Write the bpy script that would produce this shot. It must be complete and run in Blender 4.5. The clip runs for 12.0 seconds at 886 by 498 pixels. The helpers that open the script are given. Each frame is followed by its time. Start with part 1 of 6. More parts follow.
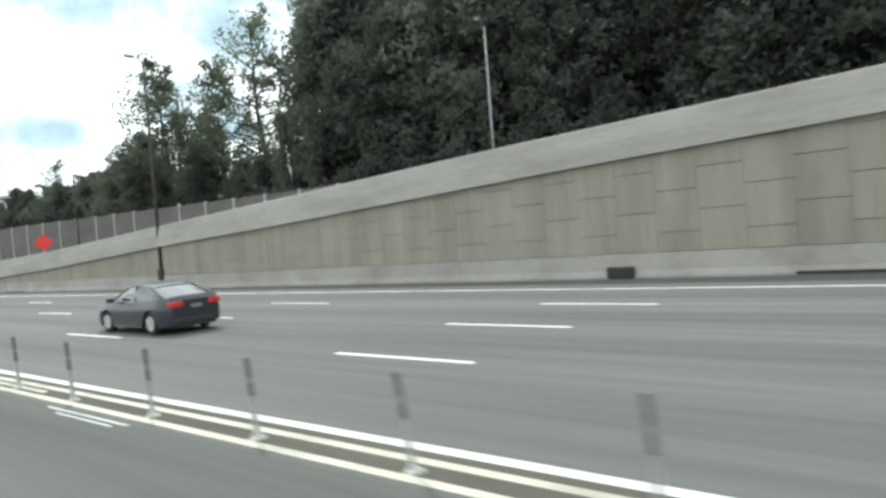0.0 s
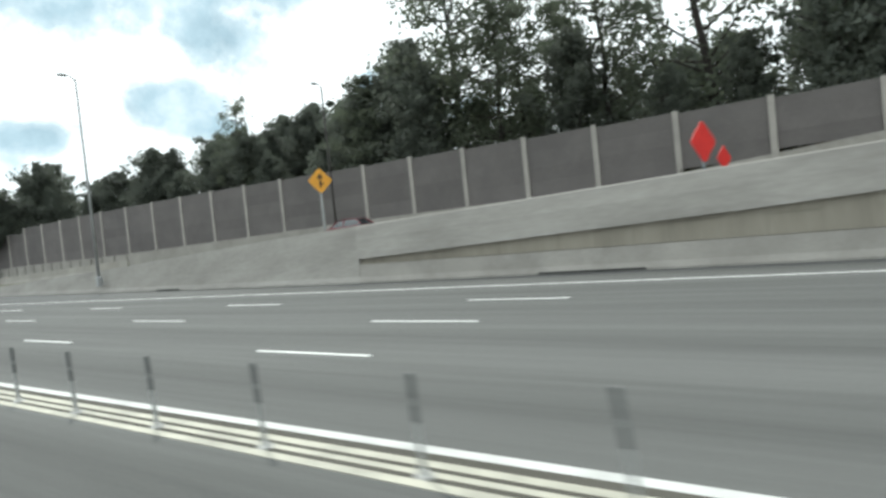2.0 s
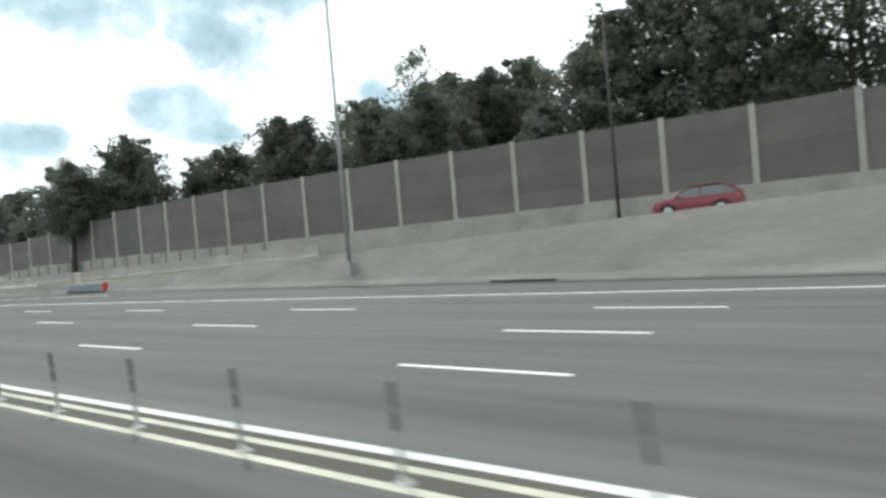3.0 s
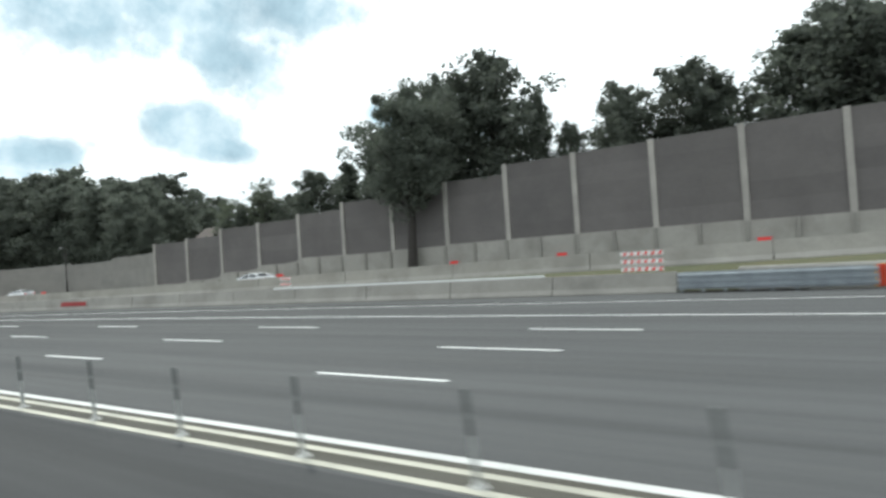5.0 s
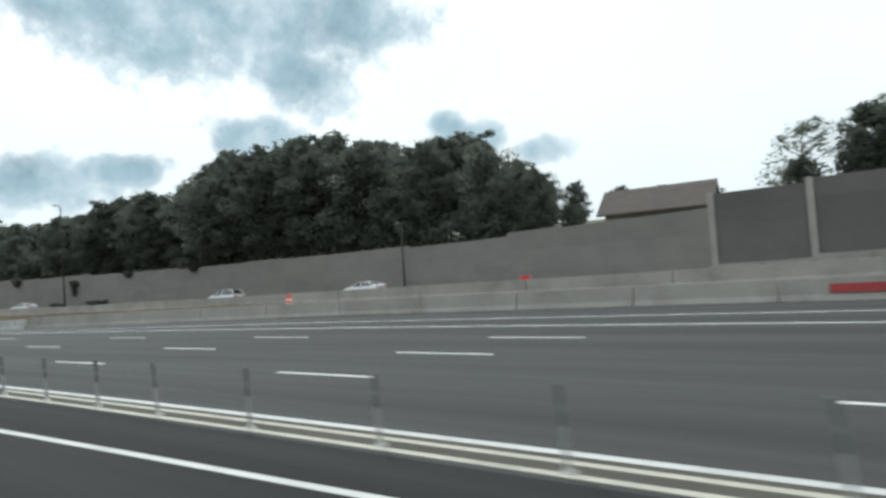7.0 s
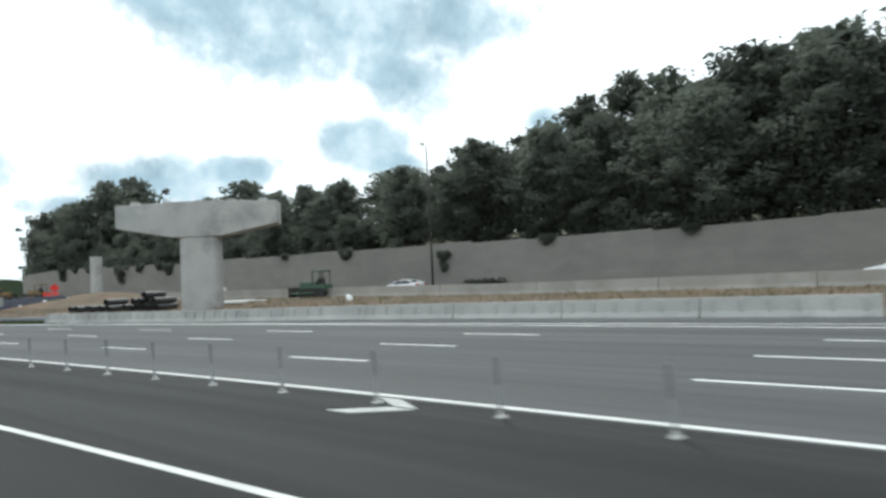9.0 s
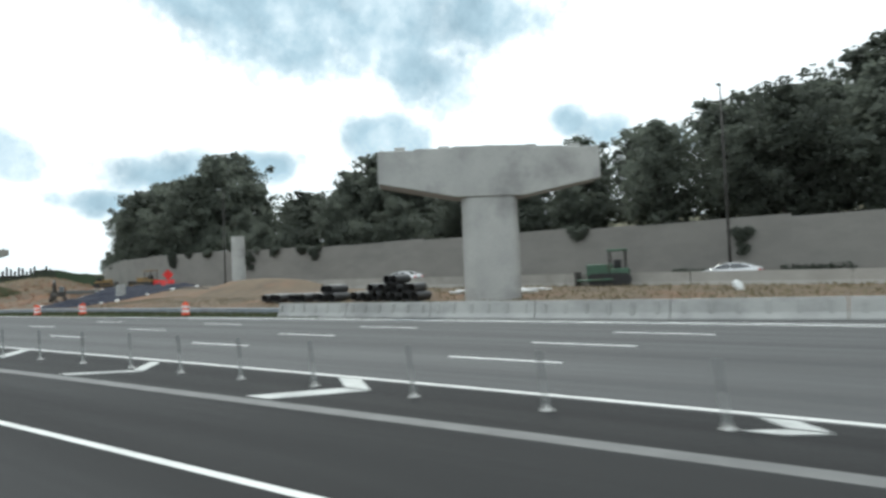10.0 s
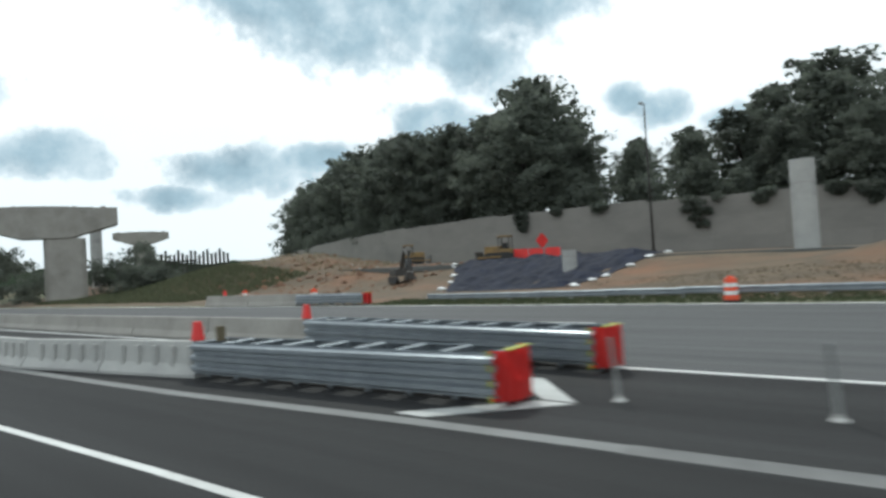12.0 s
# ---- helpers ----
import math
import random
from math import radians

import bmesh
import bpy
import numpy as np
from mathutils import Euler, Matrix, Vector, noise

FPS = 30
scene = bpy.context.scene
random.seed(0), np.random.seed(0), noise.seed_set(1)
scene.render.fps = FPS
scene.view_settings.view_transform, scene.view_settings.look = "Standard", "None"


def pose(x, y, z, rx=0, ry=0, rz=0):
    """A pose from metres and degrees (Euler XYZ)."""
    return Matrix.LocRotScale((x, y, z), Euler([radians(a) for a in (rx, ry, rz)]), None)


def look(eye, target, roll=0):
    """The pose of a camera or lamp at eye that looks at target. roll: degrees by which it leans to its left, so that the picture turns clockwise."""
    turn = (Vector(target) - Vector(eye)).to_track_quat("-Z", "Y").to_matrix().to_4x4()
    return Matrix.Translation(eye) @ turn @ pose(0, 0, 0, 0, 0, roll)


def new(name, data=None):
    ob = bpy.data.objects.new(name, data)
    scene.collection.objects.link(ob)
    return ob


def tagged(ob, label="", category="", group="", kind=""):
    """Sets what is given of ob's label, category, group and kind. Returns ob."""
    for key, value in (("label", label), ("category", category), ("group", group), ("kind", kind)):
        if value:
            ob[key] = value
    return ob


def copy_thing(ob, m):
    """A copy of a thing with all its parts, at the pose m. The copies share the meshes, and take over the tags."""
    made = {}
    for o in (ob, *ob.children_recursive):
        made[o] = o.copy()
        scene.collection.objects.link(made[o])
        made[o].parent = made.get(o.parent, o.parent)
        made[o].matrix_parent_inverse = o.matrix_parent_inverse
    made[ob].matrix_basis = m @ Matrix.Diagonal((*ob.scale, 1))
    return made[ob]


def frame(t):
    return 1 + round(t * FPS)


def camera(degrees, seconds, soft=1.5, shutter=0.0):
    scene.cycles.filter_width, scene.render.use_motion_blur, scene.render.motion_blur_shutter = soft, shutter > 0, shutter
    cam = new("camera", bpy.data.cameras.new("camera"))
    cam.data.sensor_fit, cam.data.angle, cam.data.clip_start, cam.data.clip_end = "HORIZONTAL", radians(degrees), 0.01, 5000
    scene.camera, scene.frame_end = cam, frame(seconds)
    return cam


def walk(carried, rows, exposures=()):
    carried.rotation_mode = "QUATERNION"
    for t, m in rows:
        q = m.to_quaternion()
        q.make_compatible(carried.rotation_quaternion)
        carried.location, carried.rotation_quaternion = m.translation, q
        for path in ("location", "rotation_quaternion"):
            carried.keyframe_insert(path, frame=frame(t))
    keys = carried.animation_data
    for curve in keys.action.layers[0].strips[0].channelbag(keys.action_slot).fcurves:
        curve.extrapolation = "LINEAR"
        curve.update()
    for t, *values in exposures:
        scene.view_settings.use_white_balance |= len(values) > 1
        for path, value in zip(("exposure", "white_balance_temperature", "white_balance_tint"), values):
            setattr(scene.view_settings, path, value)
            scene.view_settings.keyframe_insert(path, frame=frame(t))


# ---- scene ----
cam = camera(71.0, 12.0, soft=3.0, shutter=0.15)


def aim(x, y, z, yaw, pitch, roll):
    """A camera pose: yaw to the left of +y, pitch up, roll as in look(), in degrees."""
    a, b = radians(yaw), radians(pitch)
    ahead = Vector((-math.sin(a) * math.cos(b), math.cos(a) * math.cos(b), math.sin(b)))
    return look((x, y, z), Vector((x, y, z)) + ahead, roll)


PATH = [
    (0, aim(0.203, -0.023, 2.191, 36.693, -1.251, -4.538)),
    (0.5, aim(-14.001, -0.013, 2.191, 36.077, -1.546, -5.111)),
    (1, aim(-29.132, 0.006, 2.191, 35.996, -1.697, -4.343)),
    (1.5, aim(-43.373, -0.033, 2.191, 35.208, -1.933, -5.710)),
    (2, aim(-58.646, 0.053, 2.191, 35.695, -1.633, -5.929)),
    (2.5, aim(-72.312, -0.015, 2.191, 34.851, -1.885, -4.683)),
    (3, aim(-87.137, 0.044, 2.191, 35.549, -0.900, -4.943)),
    (3.5, aim(-101.751, -0.063, 2.191, 36.067, -0.133, -4.651)),
    (4, aim(-116.181, -0.329, 2.191, 36.388, 0.425, -3.919)),
    (4.5, aim(-130.576, -0.704, 2.191, 36.404, 0.821, -3.421)),
    (5, aim(-145.084, -1.139, 2.191, 36.009, 1.103, -3.830)),
    (5.5, aim(-159.732, -1.626, 2.191, 35.185, 1.277, -5.258)),
    (6, aim(-174.352, -2.369, 2.191, 36.342, 0.641, -5.919)),
    (6.5, aim(-187.700, -3.445, 2.191, 38.072, 0.392, -4.353)),
    (7, aim(-201.966, -5.239, 2.191, 41.697, 2.387, -4.031)),
    (7.5, aim(-216.191, -7.242, 2.191, 44.783, 3.410, -3.629)),
    (8, aim(-230.378, -9.485, 2.191, 47.323, 3.531, -3.182)),
    (8.5, aim(-244.545, -12.149, 2.191, 49.276, 3.174, -2.884)),
    (9, aim(-258.708, -15.416, 2.191, 50.598, 2.760, -2.930)),
    (9.5, aim(-272.870, -19.315, 2.191, 51.282, 2.361, -3.353)),
    (10, aim(-287.067, -23.461, 2.191, 52.535, 2.514, -2.282)),
    (10.5, aim(-301.012, -27.998, 2.191, 53.120, 2.583, -1.685)),
    (11, aim(-314.798, -32.741, 2.191, 54.644, 2.375, -4.516)),
    (11.5, aim(-327.554, -37.079, 2.191, 55.177, 1.516, -5.062)),
    (12, aim(-341.314, -41.827, 2.191, 57.745, 1.496, -3.426)),
]
walk(cam, PATH, exposures=[(0,0.14,6280,2),(1,0.04,6270,2),(2,-0.12,6260,2),(3,-0.15,6250,2),(5,-0.2,6200,2.5),(5.5,-0.32,6150,2.5),(6.5,-0.55,6100,2.5),(7,-0.6,6100,2.5),(9,-0.28,6100,2.5),(10.5,-0.36,6100,2.5),(12,-0.55,6080,2.5)]
)

# ---------------------------------------------------------------- the light
SUN_EL, SUN_AZ = 52.0, 62.0        # degrees up, and to the left of +y
sun = new("sun", bpy.data.lights.new("sun", "SUN"))
sun.data.energy, sun.data.angle, sun.data.color = 2.6, radians(1.5), (1.0, 0.95, 0.87)
sun.matrix_world = pose(0, 0, 60, SUN_EL - 90, 0, SUN_AZ)
world = bpy.data.worlds.new("sky")
scene.world = world
world.use_nodes = True


class Nodes:
    """A short hand for node trees."""

    def __init__(self, tree):
        self.tree = tree
        tree.nodes.clear()

    def add(self, kind, **sets):
        n = self.tree.nodes.new("ShaderNode" + kind)
        for k, v in sets.items():
            if k == "op":
                n.operation = v
            elif k == "blend":
                n.data_type, n.blend_type = "RGBA", v
        return n

    def link(self, a, b):
        self.tree.links.new(a, b)

    def math(self, op, a, b=None, c=None, clamp=False):
        n = self.add("Math", op=op)
        n.use_clamp = clamp
        for i, v in enumerate((a, b, c)):
            if v is None:
                continue
            if isinstance(v, (int, float)):
                n.inputs[i].default_value = v
            else:
                self.link(v, n.inputs[i])
        return n.outputs[0]

    def mix(self, fac, a, b, blend="MIX"):
        n = self.add("Mix", blend=blend)
        for i, v in ((0, fac), (6, a), (7, b)):
            if isinstance(v, (int, float)):
                n.inputs[i].default_value = v
            elif isinstance(v, tuple):
                n.inputs[i].default_value = (*v, 1)
            else:
                self.link(v, n.inputs[i])
        return n.outputs[2]

    def noise(self, vec, scale, detail=4, rough=0.55, dims="3D"):
        n = self.add("TexNoise")
        n.noise_dimensions = dims
        n.inputs["Scale"].default_value, n.inputs["Detail"].default_value, n.inputs["Roughness"].default_value = scale, detail, rough
        if vec is not None:
            self.link(vec, n.inputs["Vector"])
        return n.outputs["Fac"]

    def ramp(self, fac, stops):
        n = self.add("ValToRGB")
        el = n.color_ramp.elements
        while len(el) < len(stops):
            el.new(0.5)
        for e, (pos, col) in zip(el, stops):
            e.position = pos
            e.color = (*col, 1) if isinstance(col, tuple) else (col, col, col, 1)
        self.link(fac, n.inputs[0])
        return n.outputs[0]


def build_sky():
    w = Nodes(world.node_tree)
    out, back = w.add("OutputWorld"), w.add("Background")
    sky = w.add("TexSky")
    sky.sky_type, sky.sun_disc = "NISHITA", False
    sky.sun_elevation, sky.sun_rotation = radians(SUN_EL), radians(-SUN_AZ)
    sky.dust_density, sky.air_density = 2.0, 1.0
    co = w.add("TexCoord")
    sep = w.add("SeparateXYZ")
    w.link(co.outputs["Generated"], sep.inputs[0])
    x, y, z = sep.outputs
    az = w.math("MULTIPLY", w.math("ARCTAN2", w.math("MULTIPLY", x, -1.0), y), 57.2958)
    el = w.math("MULTIPLY", w.math("ARCSINE", z), 57.2958)
    # breaks of the cloud deck: grey-blue clouds with a ragged edge
    wob = w.math("SUBTRACT", w.noise(co.outputs["Generated"], 7.0, 8, 0.6), 0.5)
    wob2 = w.math("SUBTRACT", w.noise(co.outputs["Generated"], 24.0, 5, 0.6), 0.5)
    field = None
    for a, e, ra, re, turn in CLOUDS:
        da, de = w.math("SUBTRACT", az, float(a)), w.math("SUBTRACT", el, float(e))
        c, s = math.cos(radians(turn)), math.sin(radians(turn))
        u = w.math("DIVIDE", w.math("ADD", w.math("MULTIPLY", da, c), w.math("MULTIPLY", de, s)), float(ra))
        v = w.math("DIVIDE", w.math("SUBTRACT", w.math("MULTIPLY", de, c), w.math("MULTIPLY", da, s)), float(re))
        f = w.math("SUBTRACT", 1.0, w.math("SQRT", w.math("ADD", w.math("MULTIPLY", u, u), w.math("MULTIPLY", v, v))))
        field = f if field is None else w.math("MAXIMUM", field, f)
    field = w.math("ADD", field, w.math("ADD", w.math("MULTIPLY", wob, 1.7), w.math("MULTIPLY", wob2, 1.1)))
    cloud = w.ramp(field, [(0.0, 0.0), (0.14, 0.42), (0.36, 0.8), (0.7, 1.0)])
    tone = w.noise(co.outputs["Generated"], 11.0, 6, 0.6)
    grey = w.ramp(tone, [(0.30, (0.46, 0.62, 0.73)), (0.52, (0.66, 0.85, 0.97)), (0.72, (1.05, 1.18, 1.26))])
    low = w.ramp(w.math("DIVIDE", el, 30.0), [(0.0, (1.55, 1.62, 1.68)), (0.5, (1.85, 1.86, 1.87)), (1.0, (1.85, 1.87, 1.9))])
    veil = w.mix(w.math("MULTIPLY", w.noise(co.outputs["Generated"], 4.0, 7, 0.6), 0.25), low, (1.0, 1.1, 1.16))
    clear = w.mix(0.10, veil, w.mix(1.0, sky.outputs[0], (0.1, 0.1, 0.1), "MULTIPLY"))
    col = w.mix(cloud, clear, grey)
    w.link(col, back.inputs[0])
    back.inputs[1].default_value = 1.0
    w.link(back.outputs[0], out.inputs[0])


# azimuth, elevation, half width, half height and turn of each grey cloud
CLOUDS = [(59, 22.6, 16.0, 5.6, 4), (54.5, 19.0, 7.5, 3.6, 22), (48, 22.8, 8.0, 3.4, 0), (70, 24.5, 11, 4.6, 0), (64, 20.5, 8, 3.4, 0), (58.0, 12.5, 5.0, 2.6, 5),
          (76, 9.4, 7.0, 2.4, 0), (81, 7.0, 5.0, 1.3, 0), (70.5, 10.2, 2.5, 1.3, 0), (55.2, 11.0, 3.4, 1.5, 10), (37.5, 12.2, 3.2, 1.7, 0), (40.5, 13.4, 2.0, 1.6, 0),
          (32, 10.5, 3.2, 1.6, 0), (68, 10.4, 3.6, 1.4, 0), (90, 10.5, 4.5, 2.2, 0), (98, 15, 7, 3, 0), (110, 22, 9, 4, 10), (20, 34, 12, 5, 0), (75, 36, 14, 5, 20), (-15, 28, 10, 4, 0)]
build_sky()

# ---------------------------------------------------------------- the line of the road
# s runs along the way of travel, d across it to the right, z up; the road bends to the left.
BEND_S = [87.0, 116.0, 145.0, 174.0, 203.0, 232.0, 261.0, 290.0, 320.0, 360.0, 440.0, 520.0]
BEND_K = [0.0, 0.339, 0.852, 1.225, 1.478, 2.015, 2.242, 1.888, 0.905, -0.038, 0.0, 0.0]
GRID = np.arange(-420.0, 900.0, 1.0)
_k = np.interp(GRID, BEND_S, BEND_K, left=0.0, right=0.0) * 0.001
_th = np.concatenate([[0.0], np.cumsum((_k[1:] + _k[:-1]) / 2)])
_th -= np.interp(0.0, GRID, _th)
_m = (_th[1:] + _th[:-1]) / 2
_gx = np.concatenate([[0.0], np.cumsum(-np.cos(_m))])
_gy = np.concatenate([[0.0], np.cumsum(-np.sin(_m))])
_gx -= np.interp(0.0, GRID, _gx)
_gy -= np.interp(0.0, GRID, _gy)


def heading(s):
    return float(np.interp(s, GRID, _th))


def road(s, d, z=0.0):
    h = heading(s)
    return Vector((float(np.interp(s, GRID, _gx)) - d * math.sin(h), float(np.interp(s, GRID, _gy)) + d * math.cos(h), z))


def at(s, d, z=0.0, turn=0.0):
    """A pose on the road: its x points back along the way, its y to the right of it."""
    return Matrix.Translation(road(s, d, z)) @ Matrix.Rotation(heading(s) + radians(turn), 4, "Z")


def curve_of(rows):
    """A smooth-ish function from rows of (s, value)."""
    xs, ys = [r[0] for r in rows], [r[1] for r in rows]
    return lambda s: float(np.interp(s, xs, ys))


# ---------------------------------------------------------------- mesh helpers
def mesh_of(name, bm, material, smooth=False):
    me = bpy.data.meshes.new(name)
    if smooth:
        for f in bm.faces:
            f.smooth = True
    bm.to_mesh(me)
    bm.free()
    for m in material if isinstance(material, (list, tuple)) else [material]:
        me.materials.append(m)
    return me


def thing(name, bm, material, label="", category="", group="", kind="", m=None, smooth=False):
    ob = new(name, mesh_of(name, bm, material, smooth) if bm is not None else None)
    if m is not None:
        ob.matrix_world = m
    return tagged(ob, label, category, group, kind)


def part(name, bm, material, parent, label="", m=None, smooth=False):
    data = bm if isinstance(bm, bpy.types.Mesh) else mesh_of(name, bm, material, smooth)
    ob = new(name, data)
    ob.parent = parent
    if m is not None:
        ob.matrix_basis = m
    if label:
        ob["label"] = label
    return ob


def box(bm, x0, x1, y0, y1, z0, z1, bevel=0.0):
    g = bmesh.ops.create_cube(bm, size=1.0)["verts"]
    for v in g:
        v.co = Vector(((x0 + x1) / 2 + v.co.x * (x1 - x0), (y0 + y1) / 2 + v.co.y * (y1 - y0), (z0 + z1) / 2 + v.co.z * (z1 - z0)))
    if bevel:
        es = list({e for v in g for e in v.link_edges})
        bmesh.ops.bevel(bm, geom=es, offset=bevel, segments=2, affect="EDGES", profile=0.6)
    return bm


def tube(bm, p, q, r0, r1=None, n=10):
    r1 = r0 if r1 is None else r1
    p, q = Vector(p), Vector(q)
    m = Matrix.Translation((p + q) / 2) @ (q - p).to_track_quat("Z", "Y").to_matrix().to_4x4()
    bmesh.ops.create_cone(bm, cap_ends=True, segments=n, radius1=r0, radius2=r1, depth=(q - p).length, matrix=m)
    return bm


def sweep(profile, s0, s1, step=3.0, d=0.0, z=0.0, closed=True, jitter=None):
    """A cross-section of (d, z) points drawn along the road. d, z: numbers or functions of s."""
    bm = bmesh.new()
    n = max(1, int(math.ceil(abs(s1 - s0) / step)))
    rows, place = [], []
    for i in range(n + 1):
        s = s0 + (s1 - s0) * i / n
        dd = d(s) if callable(d) else d
        zz = z(s) if callable(z) else z
        pr = profile(s) if callable(profile) else profile
        rows.append([bm.verts.new(road(s, dd + a, zz + b)) for a, b in pr])
        top = max(b for a, b in pr)
        place.append([(s, dd + a + b - top) for a, b in pr])
    k = len(rows[0])
    lay = bm.loops.layers.uv.new("along")
    for i, (a, b) in enumerate(zip(rows, rows[1:])):
        for j in range(k if closed else k - 1):
            f = bm.faces.new((a[j], a[(j + 1) % k], b[(j + 1) % k], b[j]))
            for lp, (ii, jj) in zip(f.loops, ((i, j), (i, (j + 1) % k), (i + 1, (j + 1) % k), (i + 1, j))):
                lp[lay].uv = place[ii][jj]
    if closed:
        bm.faces.new(rows[0])
        bm.faces.new(rows[-1][::-1])
    bmesh.ops.recalc_face_normals(bm, faces=bm.faces[:])
    return bm


def poly_prism(bm, pts, z0, z1, m=None):
    lo = [bm.verts.new((x, y, z0)) for x, y in pts]
    hi = [bm.verts.new((x, y, z1)) for x, y in pts]
    n = len(pts)
    bm.faces.new(lo[::-1])
    bm.faces.new(hi)
    for i in range(n):
        bm.faces.new((lo[i], lo[(i + 1) % n], hi[(i + 1) % n], hi[i]))
    return bm


def extrude_y(bm, pts, y0, y1):
    """A closed outline of (x, z) points, thick from y0 to y1."""
    a = [bm.verts.new((x, y0, z)) for x, z in pts]
    b = [bm.verts.new((x, y1, z)) for x, z in pts]
    n = len(pts)
    bm.faces.new(a)
    bm.faces.new(b[::-1])
    for i in range(n):
        bm.faces.new((a[i], b[i], b[(i + 1) % n], a[(i + 1) % n]))
    bmesh.ops.recalc_face_normals(bm, faces=bm.faces[:])
    return bm


# ---------------------------------------------------------------- materials
def surface(name, base, rough=0.8, metal=0.0, second=None, scale=1.0, fine=20.0, stain=None, stain_scale=0.15, bump=0.15, bump_scale=40.0,
            stretch=(1, 1, 1), vary=0.0, coat=0.0, spec=0.5, amount=1.0, along=False):
    """A procedural surface: two tones mixed by coarse and fine noise, stains, fine relief, and a variation from piece to piece."""
    mat = bpy.data.materials.new(name)
    mat.use_nodes = True
    n = Nodes(mat.node_tree)
    out, b = n.add("OutputMaterial"), n.add("BsdfPrincipled")
    n.link(b.outputs[0], out.inputs[0])
    co = n.add("TexCoord")
    mp = n.add("Mapping")
    mp.inputs["Scale"].default_value = stretch
    geo = n.add("NewGeometry")
    if along:
        uv = n.add("UVMap")
        uv.uv_map = "along"
        n.link(uv.outputs[0], mp.inputs["Vector"])
    else:
        n.link(geo.outputs["Position"], mp.inputs["Vector"])
    vec = mp.outputs[0]
    second = second or tuple(min(1, c * 0.78) for c in base)
    f = n.math("ADD", n.math("MULTIPLY", n.noise(vec, scale, 5), 0.65), n.math("MULTIPLY", n.noise(vec, fine, 3), 0.35))
    f = n.ramp(f, [(0.36, 0.0), (0.64, 1.0)])
    col = n.mix(n.math("MULTIPLY", f, amount), base, second)
    if stain:
        g = n.ramp(n.noise(vec, stain_scale, 6, 0.65), [(0.50, 0.0), (0.72, 1.0)])
        col = n.mix(n.math("MULTIPLY", g, 0.8), col, stain)
    if vary:
        info = n.add("ObjectInfo")
        hs = n.add("HueSaturation")
        n.link(n.math("ADD", 1.0 - vary / 2, n.math("MULTIPLY", info.outputs["Random"], vary)), hs.inputs["Value"])
        n.link(col, hs.inputs["Color"])
        col = hs.outputs[0]
    n.link(col, b.inputs["Base Color"])
    b.inputs["Roughness"].default_value, b.inputs["Metallic"].default_value = rough, metal
    b.inputs["Coat Weight"].default_value = coat
    b.inputs["Specular IOR Level"].default_value = spec
    if bump:
        bp = n.add("Bump")
        bp.inputs["Strength"].default_value, bp.inputs["Distance"].default_value = bump, 0.02
        n.link(n.noise(vec, bump_scale, 4), bp.inputs["Height"])
        n.link(bp.outputs[0], b.inputs["Normal"])
    return mat


def leaf_material(name, a, b_, trans=0.25, gloss=0.66):
    mat = bpy.data.materials.new(name)
    mat.use_nodes = True
    n = Nodes(mat.node_tree)
    out, b = n.add("OutputMaterial"), n.add("BsdfPrincipled")
    geo, info = n.add("NewGeometry"), n.add("ObjectInfo")
    col = n.mix(geo.outputs["Random Per Island"], a, b_)
    hs = n.add("HueSaturation")
    n.link(n.math("ADD", 0.75, n.math("MULTIPLY", info.outputs["Random"], 0.5)), hs.inputs["Value"])
    n.link(col, hs.inputs["Color"])
    n.link(hs.outputs[0], b.inputs["Base Color"])
    b.inputs["Roughness"].default_value = gloss
    b.inputs["Specular IOR Level"].default_value = 0.4
    tr, mx = n.add("BsdfTranslucent"), n.add("MixShader")
    n.link(hs.outputs[0], tr.inputs[0])
    mx.inputs[0].default_value = trans
    n.link(b.outputs[0], mx.inputs[1])
    n.link(tr.outputs[0], mx.inputs[2])
    n.link(mx.outputs[0], out.inputs[0])
    return mat


def glass_material(name, tint=(0.02, 0.025, 0.03)):
    mat = bpy.data.materials.new(name)
    mat.use_nodes = True
    b = mat.node_tree.nodes["Principled BSDF"]
    b.inputs["Base Color"].default_value = (*tint, 1)
    b.inputs["Roughness"].default_value = 0.05
    b.inputs["Specular IOR Level"].default_value = 0.9
    b.inputs["Coat Weight"].default_value = 0.6
    return mat


